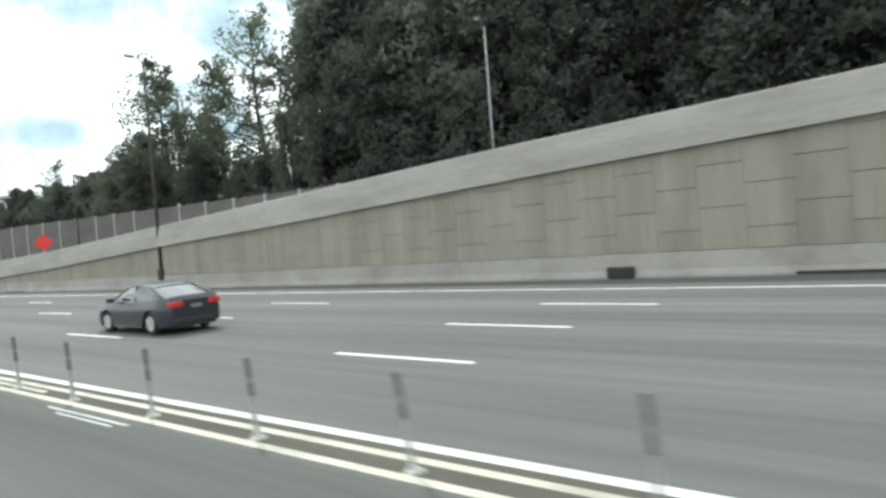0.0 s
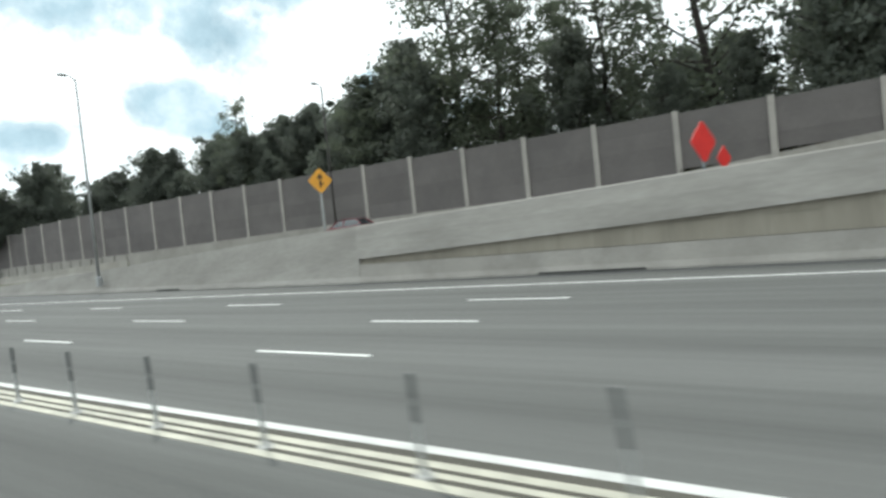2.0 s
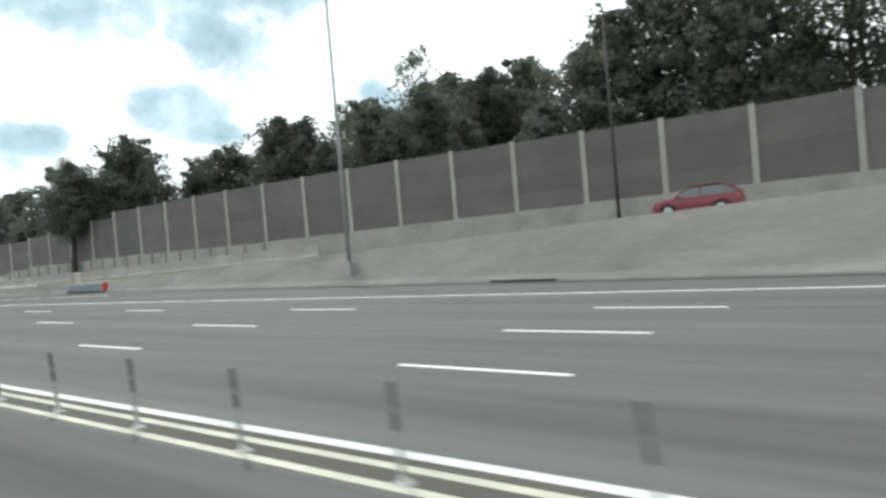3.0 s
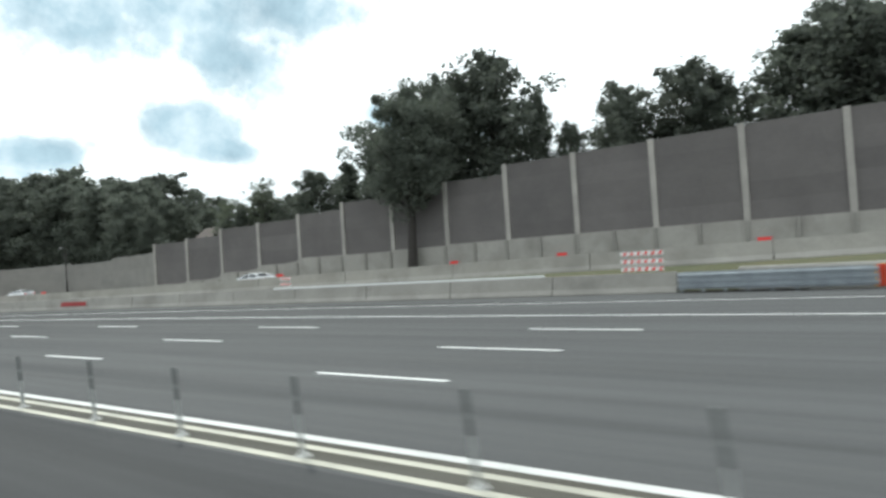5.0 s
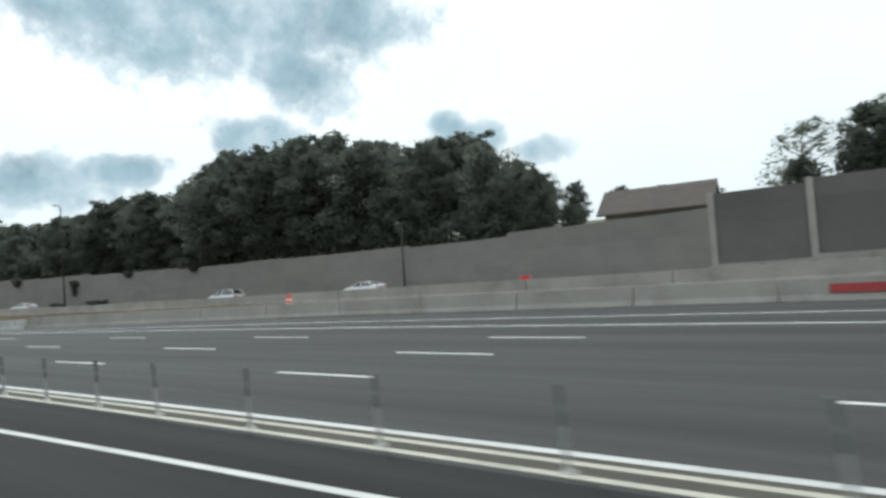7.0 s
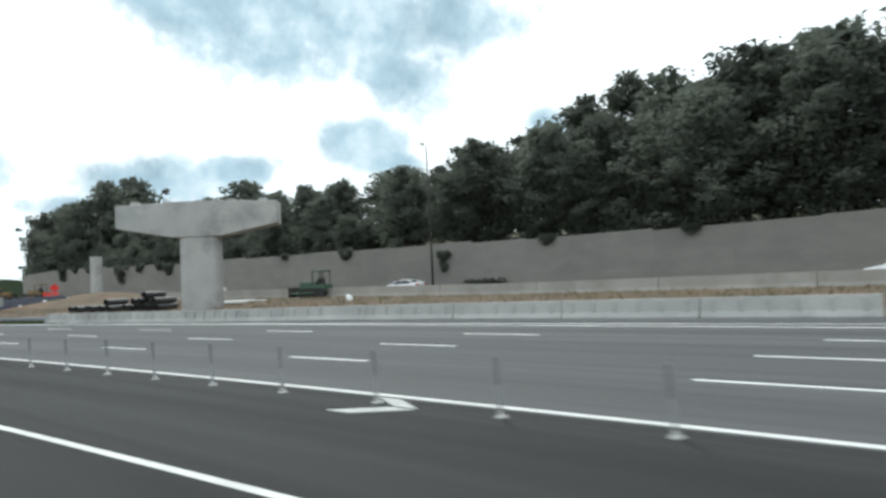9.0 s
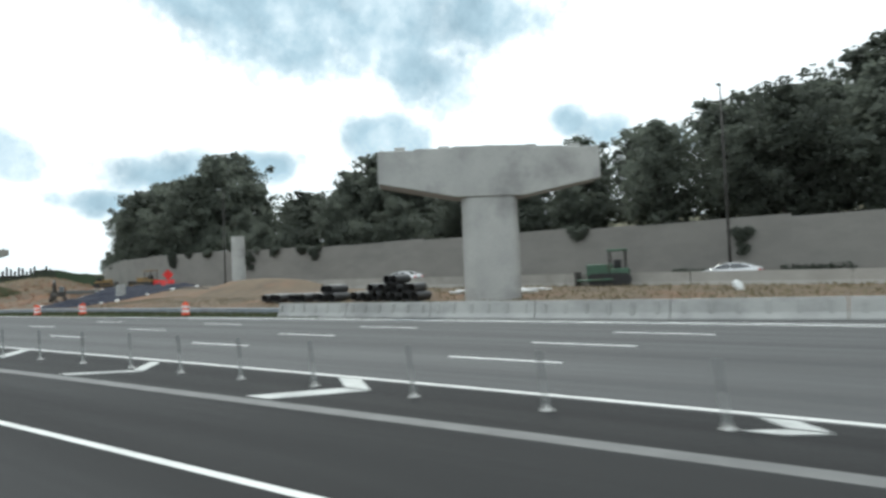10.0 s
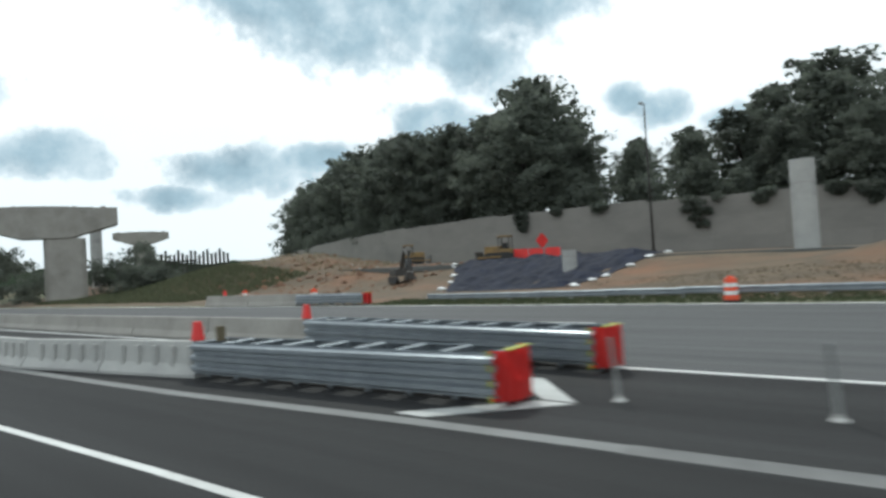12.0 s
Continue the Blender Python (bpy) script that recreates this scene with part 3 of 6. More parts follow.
PANELS = {}
row_h, col_w = 1.5, 1.52
for i in range(0, 72):
    s = -24.0 + i * col_w
    base = 0.93 - (0.0 if i % 2 else 0.75)
    low, high = 0.95, coping_low(s) + 0.05
    z = base
    while z < high:
        z0, z1 = max(z, low), min(z + row_h, high)
        if z1 - z0 > 0.12 and s < 79:
            h = round((z1 - z0 - 0.03) / 0.1) * 0.1 if z + row_h > high else round(z1 - z0 - 0.03, 2)
            h = max(h, 0.1)
            key = round(h, 2)
            if key not in PANELS:
                PANELS[key] = panel_mesh(key)
            ob = part("panel", PANELS[key], None, wall)
            ob.matrix_basis = at(s, edge_d(s) + 0.235 + 0.004 * ((i * 7) % 3), z0)
        z += row_h

# ---------------------------------------------------------------- barriers, walls and noise wall
def beam(w0, top, w1=0.09):
    """The outline of a concrete safety barrier, its foot w0 wide to either side."""
    return [(-w0, 0.0), (-w0, 0.07), (-w0 * 0.55, 0.30), (-w1, top), (w1, top), (w0 * 0.55, 0.30), (w0, 0.07), (w0, 0.0)]


def barrier_run(name, s0, s1, d, top, mat, label, group, seg=6.0, gap=0.03, ribs=0.0, z=0.0, parent_cap=None):
    """Precast barrier units set end to end; each one is a thing."""
    s = s0
    while s < s1 - 0.5:
        e = min(s + seg, s1)
        tz = top((s + e) / 2) if callable(top) else top
        ob = thing(name, sweep(beam(0.3, tz), s + gap, e - gap, 3.0, d=d, z=z), mat, label, "barrier", group)
        if ribs:
            k = s + ribs / 2
            while k < e - 0.2:
                rib = bmesh.new()
                box(rib, -0.09, 0.09, -0.05, 0.03, 0.14, tz - 0.1, 0.015)
                part("rib", rib, mat, ob, m=at(k, (d(k) if callable(d) else d) - 0.155, z))
                k += ribs
        s = e


low_d = curve_of([(150, 29.3), (165, 28.8), (210, 28.2), (230, 27.4), (265, 23.6)])
barrier_run("concrete_barrier", 152.5, 262.0, lambda s: low_d(s), 0.98, CONCRETE, "weathered concrete safety barrier unit beside the shoulder", "barrier units beside the shoulder")
b3_d = curve_of([(262, 23.6), (288, 22.8), (300, 21.3), (322, 21.1)])
barrier_run("ribbed_barrier", 262.0, 321.8, lambda s: b3_d(s), 0.86, CONCRETE_NEW, "pale concrete barrier unit with upright ribs", "ribbed barrier units", ribs=1.0)
barrier_run("upper_barrier", 122.0, 347.0, curve_of([(86, 33.2), (215, 33.2), (262, 40.6), (400, 40.8)]), 0.98, CONCRETE, "concrete barrier unit along the side carriageway", "barrier units of the side carriageway", seg=9.0,
            z=lambda s: (upper_z(s) if s < 215 else float(np.interp(s, [215, 262], [upper_z(215), tan_low(262) * 0.9])) if s < 262 else 0.85 * tan_low(s) + 0.05))

noise_wall = thing("noise_wall", sweep(lambda s: [(-0.05, fence_low(s) - 1.2), (-0.05, fence_low(s) - 0.05), (0.25, fence_low(s) - 0.05), (0.25, fence_low(s) - 1.2)], -60, 212, 3.0, d=noise_d), CONCRETE,
                   "tall brown noise wall with pale posts on a concrete footing", "noise wall", kind="structure")
POST_S = sorted([211.9 - 5.5 * i for i in range(12)] + [145.9 - 5.79 * i for i in range(10)] + [88.0 - 5.95 * i for i in range(18)])


def bay(s):
    """The middle of the bay of the noise wall in which s lies."""
    for a, b in zip(POST_S, POST_S[1:]):
        if a <= s <= b:
            return (a + b) / 2
    return s


retaining = thing("wall_footing", sweep(lambda s: [(0.0, upper_z(s) - 0.4), (0.0, fence_low(bay(s))), (0.35, fence_low(bay(s))), (0.35, upper_z(s) - 0.4)], 70, 212.2, 0.25, d=lambda s: noise_d(s) - 0.45), CONCRETE,
                  "pale concrete retaining wall below the noise wall", "wall", kind="structure")
# CONCRETE darkened by about a quarter, so the pilasters' shade is in the colour
PILASTER = surface("pilaster_painted_shade", (0.25, 0.24, 0.218), 0.88, second=(0.20, 0.19, 0.172), scale=0.7, fine=9, bump=0.2)
for a, b in zip(POST_S, POST_S[1:]):
    for s in (a, (a + b) / 2):
        h = min(fence_low(bay(s - 0.2)), fence_low(bay(s + 0.2))) - upper_z(s) - 0.05
        if s < 138 or h < 0.3:
            continue
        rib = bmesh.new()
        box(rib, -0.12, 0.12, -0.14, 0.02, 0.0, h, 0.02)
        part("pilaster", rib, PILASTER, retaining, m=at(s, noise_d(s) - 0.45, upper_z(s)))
for a, b in zip(POST_S, POST_S[1:]):
    c = (a + b) / 2
    lo, hi = fence_low(c), fence_top(c)
    p, q = road(a, noise_d(a) + 0.15), road(b, noise_d(b) + 0.15)
    half = (p - q).length / 2 - 0.04
    m = Matrix.Translation((p + q) / 2) @ Matrix.Rotation(math.atan2((p - q).y, (p - q).x), 4, "Z")
    n = max(2, int(round((hi - lo) / 1.25)))
    for j in range(n):
        z0, z1 = lo + (hi - lo) * j / n, lo + (hi - lo) * (j + 1) / n
        q = bmesh.new()
        box(q, -half, half, -0.06, 0.06, z0 + 0.002, z1 - 0.002, 0.004)
        part("panel", q, FENCE, noise_wall, m=m)
for a in POST_S:
    bm = bmesh.new()
    box(bm, -0.2, 0.2, -0.16, 0.0, -1.0, 0.0, 0.02)
    lo, hi = min(fence_low(bay(a - 0.2)), fence_low(bay(a + 0.2))) - 0.3, max(fence_top(bay(a - 0.2)), fence_top(bay(a + 0.2))) + 0.06
    for v in bm.verts:
        v.co.z = lo + (v.co.z + 1.0) * (hi - lo)
    box(bm, -0.07, 0.07, -0.03, 0.25, lo, hi, 0.01)
    part("post", bm, FENCE_POST, noise_wall, m=at(a, noise_d(a) + 0.1, 0.0))

tan = thing("wall_tan", sweep(lambda s: [(0.12, tan_low(s) - 0.8), (0.12, tan_top(s) - 0.05), (0.42, tan_top(s) - 0.05), (0.42, tan_low(s) - 0.8)], 212.1, 522, 4.0, d=tan_d), TANWALL,
            "long tan concrete noise wall below the wooded bank", "noise wall", kind="structure")
s = 212.1
while s < 518:
    w = 6.1
    c = s + w / 2
    lo, hi = tan_low(c) - 0.6, tan_top(c) + (0.12 if int(s / w) % 3 == 0 else 0.0)
    n = 3
    p, q = road(s, tan_d(s)), road(s + w, tan_d(s + w))
    span = (p - q).length
    m = Matrix.Translation((p + q) / 2) @ Matrix.Rotation(math.atan2((p - q).y, (p - q).x), 4, "Z")
    for j in range(n):
        q = bmesh.new()
        box(q, -span / 2 + 0.002, span / 2 - 0.002, 0.0, 0.14, lo + (hi - lo) * j / n + 0.001, lo + (hi - lo) * (j + 1) / n - 0.001, 0.003)
        part("panel", q, TANWALL, tan, m=m)
    s += w

# dark slots of the drains at the foot of the wall
for a, b, h in ((0.1, 2.7, 0.13), (66.0, 70.4, 0.10), (98.6, 102.0, 0.12), (174, 178, 0.08)):
    bm = sweep([(-0.03, 0.02), (-0.03, h), (0.2, h), (0.2, 0.02)], a, b, 2.0, d=lambda s: edge_d(s) - 0.0)
    thing("drain_opening", bm, BLACK, "dark drain slot at the foot of the wall", "drain", "drain slots", "structure")


# a rounded drain mouth that stands out from the foot of the wall
bm = bmesh.new()
box(bm, -0.55, 0.55, -0.10, 0.12, 0.0, 0.46, 0.09)
drain = thing("drain_mouth", bm, BLACK, "dark rounded drain mouth at the foot of the wall", "drain", kind="structure", m=at(8.57, edge_d(8.57), 0.0))
for k in range(5):
    bm = bmesh.new()
    box(bm, -0.42 + 0.19 * k, -0.37 + 0.19 * k, -0.115, -0.09, 0.06, 0.40, 0.005)
    part("grate_bar", bm, POLE_DARK, drain)

# ---------------------------------------------------------------- lamp posts, signs, delineators
def lamp_post(s, d, z0, top, mat, lean, label, arm=1.6):
    ob = thing("street_lamp", None, None, label, "street lamp", "street lamps", m=at(s, d, z0))
    h = top - z0
    bm = bmesh.new()
    tube(bm, (0, 0, -0.3), (0, 0, h), 0.13, 0.07, 12)
    part("pole", bm, mat, ob, smooth=True)
    bm = bmesh.new()
    box(bm, -0.2, 0.2, -0.2, 0.2, -0.3, 0.5, 0.03)
    part("base", bm, mat, ob)
    bm = bmesh.new()
    tube(bm, (0, 0, h - 0.1), (0.1, -arm * 0.6 * lean, h + 0.2), 0.05, 0.045, 8)
    tube(bm, (0.1, -arm * 0.6 * lean, h + 0.2), (0.1, -arm * lean, h + 0.22), 0.045, 0.04, 8)
    part("arm", bm, mat, ob)
    bm = bmesh.new()
    box(bm, -0.06, 0.26, min(-arm * lean, -(arm + 0.65) * lean), max(-arm * lean, -(arm + 0.65) * lean), h + 0.12, h + 0.3, 0.05)
    part("lantern", bm, POLE, ob, "grey lamp head")
    return ob


lamp_post(41.8, 23.12, 0.93, 15.9, POLE_DARK, 1, "tall dark steel street lamp standing on the barrier", 0.7)
lamp_post(111.2, 24.9, 0.9, 17.5, POLE, 1, "tall grey steel street lamp beside the wall", 0.7)
lamp_post(26.8, 44.3, 4.0, 19.2, POLE, 1, "grey steel street lamp behind the retaining wall", 0.7)
lamp_post(102.6, 43.8, 1.7, 17.4, POLE_DARK, 1, "dark steel street lamp before the noise wall", 0.7)
lamp_post(301.8, 52.6, 0.9, 17.5, POLE_DARK, 1, "dark steel street lamp before the tan wall", 0.6)
lamp_post(369.7, 52.6, 2.0, 16.3, POLE_DARK, 1, "dark steel street lamp before the tan wall", 0.6)
lamp_post(243.0, 52.5, 0.5, 8.0, POLE_DARK, 1, "short dark pole before the tan wall", 0.3)


def diamond_sign(s, d, z, size, mat, label, symbol, foot):
    ob = thing("road_sign", None, None, label, "road sign", m=at(s, d, z, -20))
    bm = bmesh.new()
    r = size * 0.7071
    pts = []
    for i in range(4):
        a = math.pi / 2 * i
        for o in (-0.09, 0.09):
            pts.append((math.sin(a + o) * r, math.cos(a + o) * r))
    lo = [bm.verts.new((0.012, x, zz)) for x, zz in pts]
    hi = [bm.verts.new((-0.012, x, zz)) for x, zz in pts]
    bm.faces.new(lo), bm.faces.new(hi[::-1])
    for i in range(8):
        bm.faces.new((lo[i], hi[i], hi[(i + 1) % 8], lo[(i + 1) % 8]))
    bmesh.ops.recalc_face_normals(bm, faces=bm.faces[:])
    part("plate", bm, mat, ob)
    if symbol:
        bm = bmesh.new()
        box(bm, 0.012, 0.018, -0.05, 0.05, -r * 0.55, r * 0.2)
        for sx in (-1, 1):
            v = [bm.verts.new((0.018, y, zz)) for y, zz in ((0, r * 0.62), (sx * 0.2, r * 0.15), (0, r * 0.22))]
            bm.faces.new(v if sx < 0 else v[::-1])
        box(bm, 0.012, 0.018, 0.05, 0.22, -r * 0.3, -r * 0.18)
        part("arrow", bm, BLACK, ob, "black arrow")
    bm = bmesh.new()
    for o in ((0.0,) if symbol else (-0.05, 0.05)):
        box(bm, -0.075, -0.015, o - 0.03, o + 0.03, -foot, r * 0.4, 0.006)
    part("post", bm, STEEL, ob)
    return ob


diamond_sign(83.8, 24.2, 5.65, 0.95, YELLOW, "yellow diamond warning sign with a black arrow on a steel post", True, 3.6)
diamond_sign(63.9, 24.2, 4.45, 1.05, RED, "orange-red diamond roadwork sign above the parapet", False, 2.2)
diamond_sign(65.1, 33.9, 4.4, 0.85, RED, "orange-red diamond roadwork sign beside the side carriageway", False, 2.2)
diamond_sign(380.4, 50.0, 4.15, 1.1, RED, "orange-red diamond roadwork sign on the building site", False, 2.0)

posts_d = curve_of([(-40, 4.36), (222, 4.28), (270, 4.3), (276, 4.22), (283, 4.08), (292, 3.84), (300, 3.72), (312, 3.5), (321, 3.12), (331, 2.97), (337, 2.8), (345, 2.47), (352, 2.28)])
BAND = surface("dark_band", (0.125, 0.132, 0.128), 0.7, second=(0.10, 0.105, 0.102), scale=3, fine=20, bump=0.05)
BAND_PALE = surface("grey_band", (0.19, 0.2, 0.195), 0.7, second=(0.15, 0.155, 0.15), scale=3, fine=20, bump=0.05)
POST_GREY = surface("dull_post", (0.20, 0.205, 0.20), 0.7, second=(0.15, 0.155, 0.15), scale=4, fine=20, bump=0.05)


POST_BASE = surface("scuffed_pale_rubber", (0.46, 0.46, 0.44), 0.7, second=(0.34, 0.34, 0.325), scale=5, fine=25, bump=0.1)


def delineator(tube_mat, band_mat, collar_mat, label):
    ob = thing("delineator_post", None, None, label, "lane post", "lane posts along the buffer", m=at(-30.0, 4.3, 0.0))
    bm = bmesh.new()
    bmesh.ops.create_cone(bm, cap_ends=True, segments=14, radius1=0.105, radius2=0.075, depth=0.03, matrix=Matrix.Translation((0, 0, 0.015)))
    tube(bm, (0, 0, 0.025), (0, 0, 0.09), 0.05, 0.034, 12)
    part("base", bm, POST_BASE, ob, "pale rubber base")
    for name, z0, z1, r, mat, lab in (("tube", 0.08, 0.50, 0.028, tube_mat, "dull tube"), ("band", 0.50, 0.66, 0.033, band_mat, "darker reflective band"), ("top_band", 0.72, 0.95, 0.034, band_mat, "darker reflective band"), ("collar", 0.64, 0.74, 0.028, collar_mat, "grey collar")):
        bm = bmesh.new()
        tube(bm, (0, 0, z0), (0, 0, z1), r, r, 12)
        part(name, bm, mat, ob, lab)
    return ob


POST_PALE = surface("pale_post", (0.30, 0.31, 0.30), 0.7, second=(0.24, 0.25, 0.24), scale=4, fine=20, bump=0.05)
lane_post = delineator(POST_PALE, BAND, BAND_PALE, "slim grey flexible lane post with dark bands")
gore_post = delineator(POST_PALE, BAND_PALE, POST_GREY, "slim pale flexible lane post on a white base")
rows = [3.6 - 2.3 * i for i in range(1, 18)]
rows += [float(np.interp(i, [0, 4, 6, 9, 13, 17, 18, 22, 26, 30, 31, 35, 37, 41, 63, 66, 69, 73, 75, 79, 81, 86, 87, 88, 91, 92, 95],
                         [3.6, 13.05, 18.2, 24.8, 32.8, 41.85, 45.2, 54.3, 62.2, 71.15, 74.15, 83.3, 88.5, 97.85, 148.35, 155.6, 163.25, 172.05, 175.85, 184.85, 188.65, 200.4, 202.7, 205.25, 213.3, 215.55, 222.39])) for i in range(95)]
rows += [float(np.interp(i, [0, 16, 19, 24, 27, 30, 33, 36, 38, 41, 44, 48, 49], [222.39, 263.03, 271.03, 283.5, 292.05, 300.03, 307.3, 315.4, 321.05, 329.1, 337.65, 348.7, 351.5])) for i in range(50)]
for s in rows:
    # the posts lean a little with the traffic
    copy_thing(gore_post if s > 222 else lane_post, at(s, posts_d(s) + random.uniform(-0.03, 0.03), 0.0) @ Matrix.Rotation(radians(random.uniform(-8, -2)), 4, "Y"))

# ---------------------------------------------------------------- the unfinished bridge piers
def cap_outline(half, end_h, mid_h, col_half, steps):
    """The front of a pier cap: a stepped top, and arms that taper to the ends."""
    pts = [(-half, mid_h - end_h), (-col_half - 0.3, 0.0), (col_half + 0.3, 0.0), (half, mid_h - end_h)]
    top = []
    n = steps
    for i in range(n):
        x0, x1 = half - 2 * half * i / n, half - 2 * half * (i + 1) / n
        zz = mid_h + 0.16 * (min(i, n - 1 - i)) * 0.6
        top += [(x0, zz), (x1, zz)]
    return pts + top


def pier(s, d, z0, turn, col_w, col_t, col_h, half, end_h, mid_h, depth, label, mat, shift=0.0):
    ob = thing("bridge_pier", None, None, label, "bridge pier", "unfinished bridge piers", m=at(s, d, z0, turn))
    bm = bmesh.new()
    pts = []
    r = col_t / 2
    for i in range(9):
        a = math.pi * i / 8
        pts.append((col_w / 2 - r * 0.6 + math.sin(a) * r * 0.6, math.cos(a) * r))
    for i in range(9):
        a = math.pi + math.pi * i / 8
        pts.append((-col_w / 2 + r * 0.6 + math.sin(a) * r * 0.6, math.cos(a) * r))
    poly_prism(bm, pts, -1.0, col_h + 0.02)
    bmesh.ops.recalc_face_normals(bm, faces=bm.faces[:])
    part("column", bm, mat, ob, "smooth pale concrete column")
    bm = bmesh.new()
    extrude_y(bm, [(x + shift, z + col_h) for x, z in cap_outline(half, end_h, mid_h, col_w / 2, 6)], -depth / 2, depth / 2)
    es = [e for e in bm.edges if e.calc_face_angle(0) > 0.6]
    bmesh.ops.bevel(bm, geom=es, offset=0.05, segments=1, affect="EDGES")
    part("cap", bm, mat, ob, "pale concrete cap with stepped seats")
    for k in range(5):
        x = shift - half + 2 * half * (k + 0.5) / 5
        bm = bmesh.new()
        box(bm, x - 0.35, x + 0.35, -0.4, 0.4, col_h + mid_h + 0.05, col_h + mid_h + 0.36, 0.02)
        part("bearing_block", bm, mat, ob)
    return ob


pier(311.2, 29.6, 0.0, 38.7, 3.7, 2.0, 7.2, 7.2, 2.1, 3.1, 2.2, "unfinished concrete bridge pier with a hammerhead cap", CONCRETE_NEW)
pier(451.3, 30.0, 0.0, 69.0, 5.6, 3.0, 9.6, 9.6, 2.6, 4.6, 3.4, "large unfinished concrete bridge pier", CONCRETE, -2.4)
pier(526.0, 76.0, 3.0, 65.0, 4.5, 3.0, 10.2, 7.2, 1.8, 3.4, 3.0, "distant unfinished concrete bridge pier", CONCRETE)


def round_column(s, d, z0, r, h, label):
    bm = bmesh.new()
    tube(bm, (0, 0, -1.0), (0, 0, h), r, r, 32)
    ob = thing("concrete_column", None, None, label, "column", m=at(s, d, z0))
    part("shaft", bm, CONCRETE_NEW, ob, smooth=False)
    bm = bmesh.new()
    tube(bm, (0, 0, h * 0.74), (0, 0, h * 0.74 + 0.04), r + 0.012, r + 0.012, 32)
    part("pour_joint", bm, CONCRETE, ob)
    return ob


round_column(355.4, 44.0, 1.7, 0.82, 6.5, "free-standing round concrete column on the building site")
round_column(468.0, 41.0, 1.0, 1.0, 12.6, "tall round concrete column behind the large pier")
round_column(370.6, 37.2, 0.8, 0.56, 2.0, "short round concrete stub on the building site")

# steel piles that stand in a row beyond the grassy heap
for i in range(17):
    s, d = 502.5 - i * 0.5, 70.0 + i * 0.86
    h = 5.2 + 0.7 * math.sin(i * 1.9)
    pile = thing("steel_pile", None, None, "dark steel pile standing in the soil", "steel pile", "steel piles in a row", m=at(s, d, 4.2))
    for name, x0, x1, y in (("web", -0.16, 0.16, 0.05), ("flange", -0.22, -0.16, 0.25), ("flange", 0.16, 0.22, 0.25)):
        bm = bmesh.new()
        box(bm, x0, x1, -y, y, -3, h)
        part(name, bm, POLE_DARK, pile)
bm = bmesh.new()
tube(bm, road(503.5, 69.6, 7.2), road(498.5, 77.4, 7.2), 0.28, 0.28, 6)
thing("waler_beam", bm, POLE_DARK, "dark steel beam fixed along the steel piles", "steel beam")


# ---------------------------------------------------------------- crash cushions and the barriers behind them
def wbeam(x0, x1, y, z, bm, sign=1):
    """A corrugated steel beam along x."""
    prof = [(0, -0.16), (0.05, -0.12), (0.05, -0.06), (0, -0.02), (0, 0.02), (0.05, 0.06), (0.05, 0.12), (0, 0.16)]
    a = [bm.verts.new((x0, y + sign * p, z + q)) for p, q in prof]
    b = [bm.verts.new((x1, y + sign * p, z + q)) for p, q in prof]
    c = [bm.verts.new((x0, y + sign * (p - 0.012), z + q)) for p, q in prof]
    e = [bm.verts.new((x1, y + sign * (p - 0.012), z + q)) for p, q in prof]
    for i in range(7):
        bm.faces.new((a[i], a[i + 1], b[i + 1], b[i]))
        bm.faces.new((c[i], e[i], e[i + 1], c[i + 1]))
    for u, v in ((0, 0), (7, 7)):
        bm.faces.new((a[u], b[u], e[u], c[u]))
    bmesh.ops.recalc_face_normals(bm, faces=bm.faces[:])


def fender(x0, x1, y, z0, z1, bm, sign):
    """A side panel along x with three deep corrugations from z0 up to z1."""
    prof = []
    for i in range(3):
        f = i / 3
        prof += [(0.0, f), (0.0, f + 0.05), (0.085, f + 0.11), (0.085, f + 0.22), (0.0, f + 0.28)]
    prof.append((0.0, 1.0))
    rows = [[bm.verts.new((x, y + sign * (a - t), z0 + (z1 - z0) * f)) for a, f in prof] for x, t in ((x0, 0.0), (x1, 0.0), (x1, 0.014), (x0, 0.014))]
    for a, b in zip(rows, rows[1:] + rows[:1]):
        for j in range(len(prof) - 1):
            bm.faces.new((a[j], a[j + 1], b[j + 1], b[j]))
    bmesh.ops.recalc_face_normals(bm, faces=bm.faces[:])


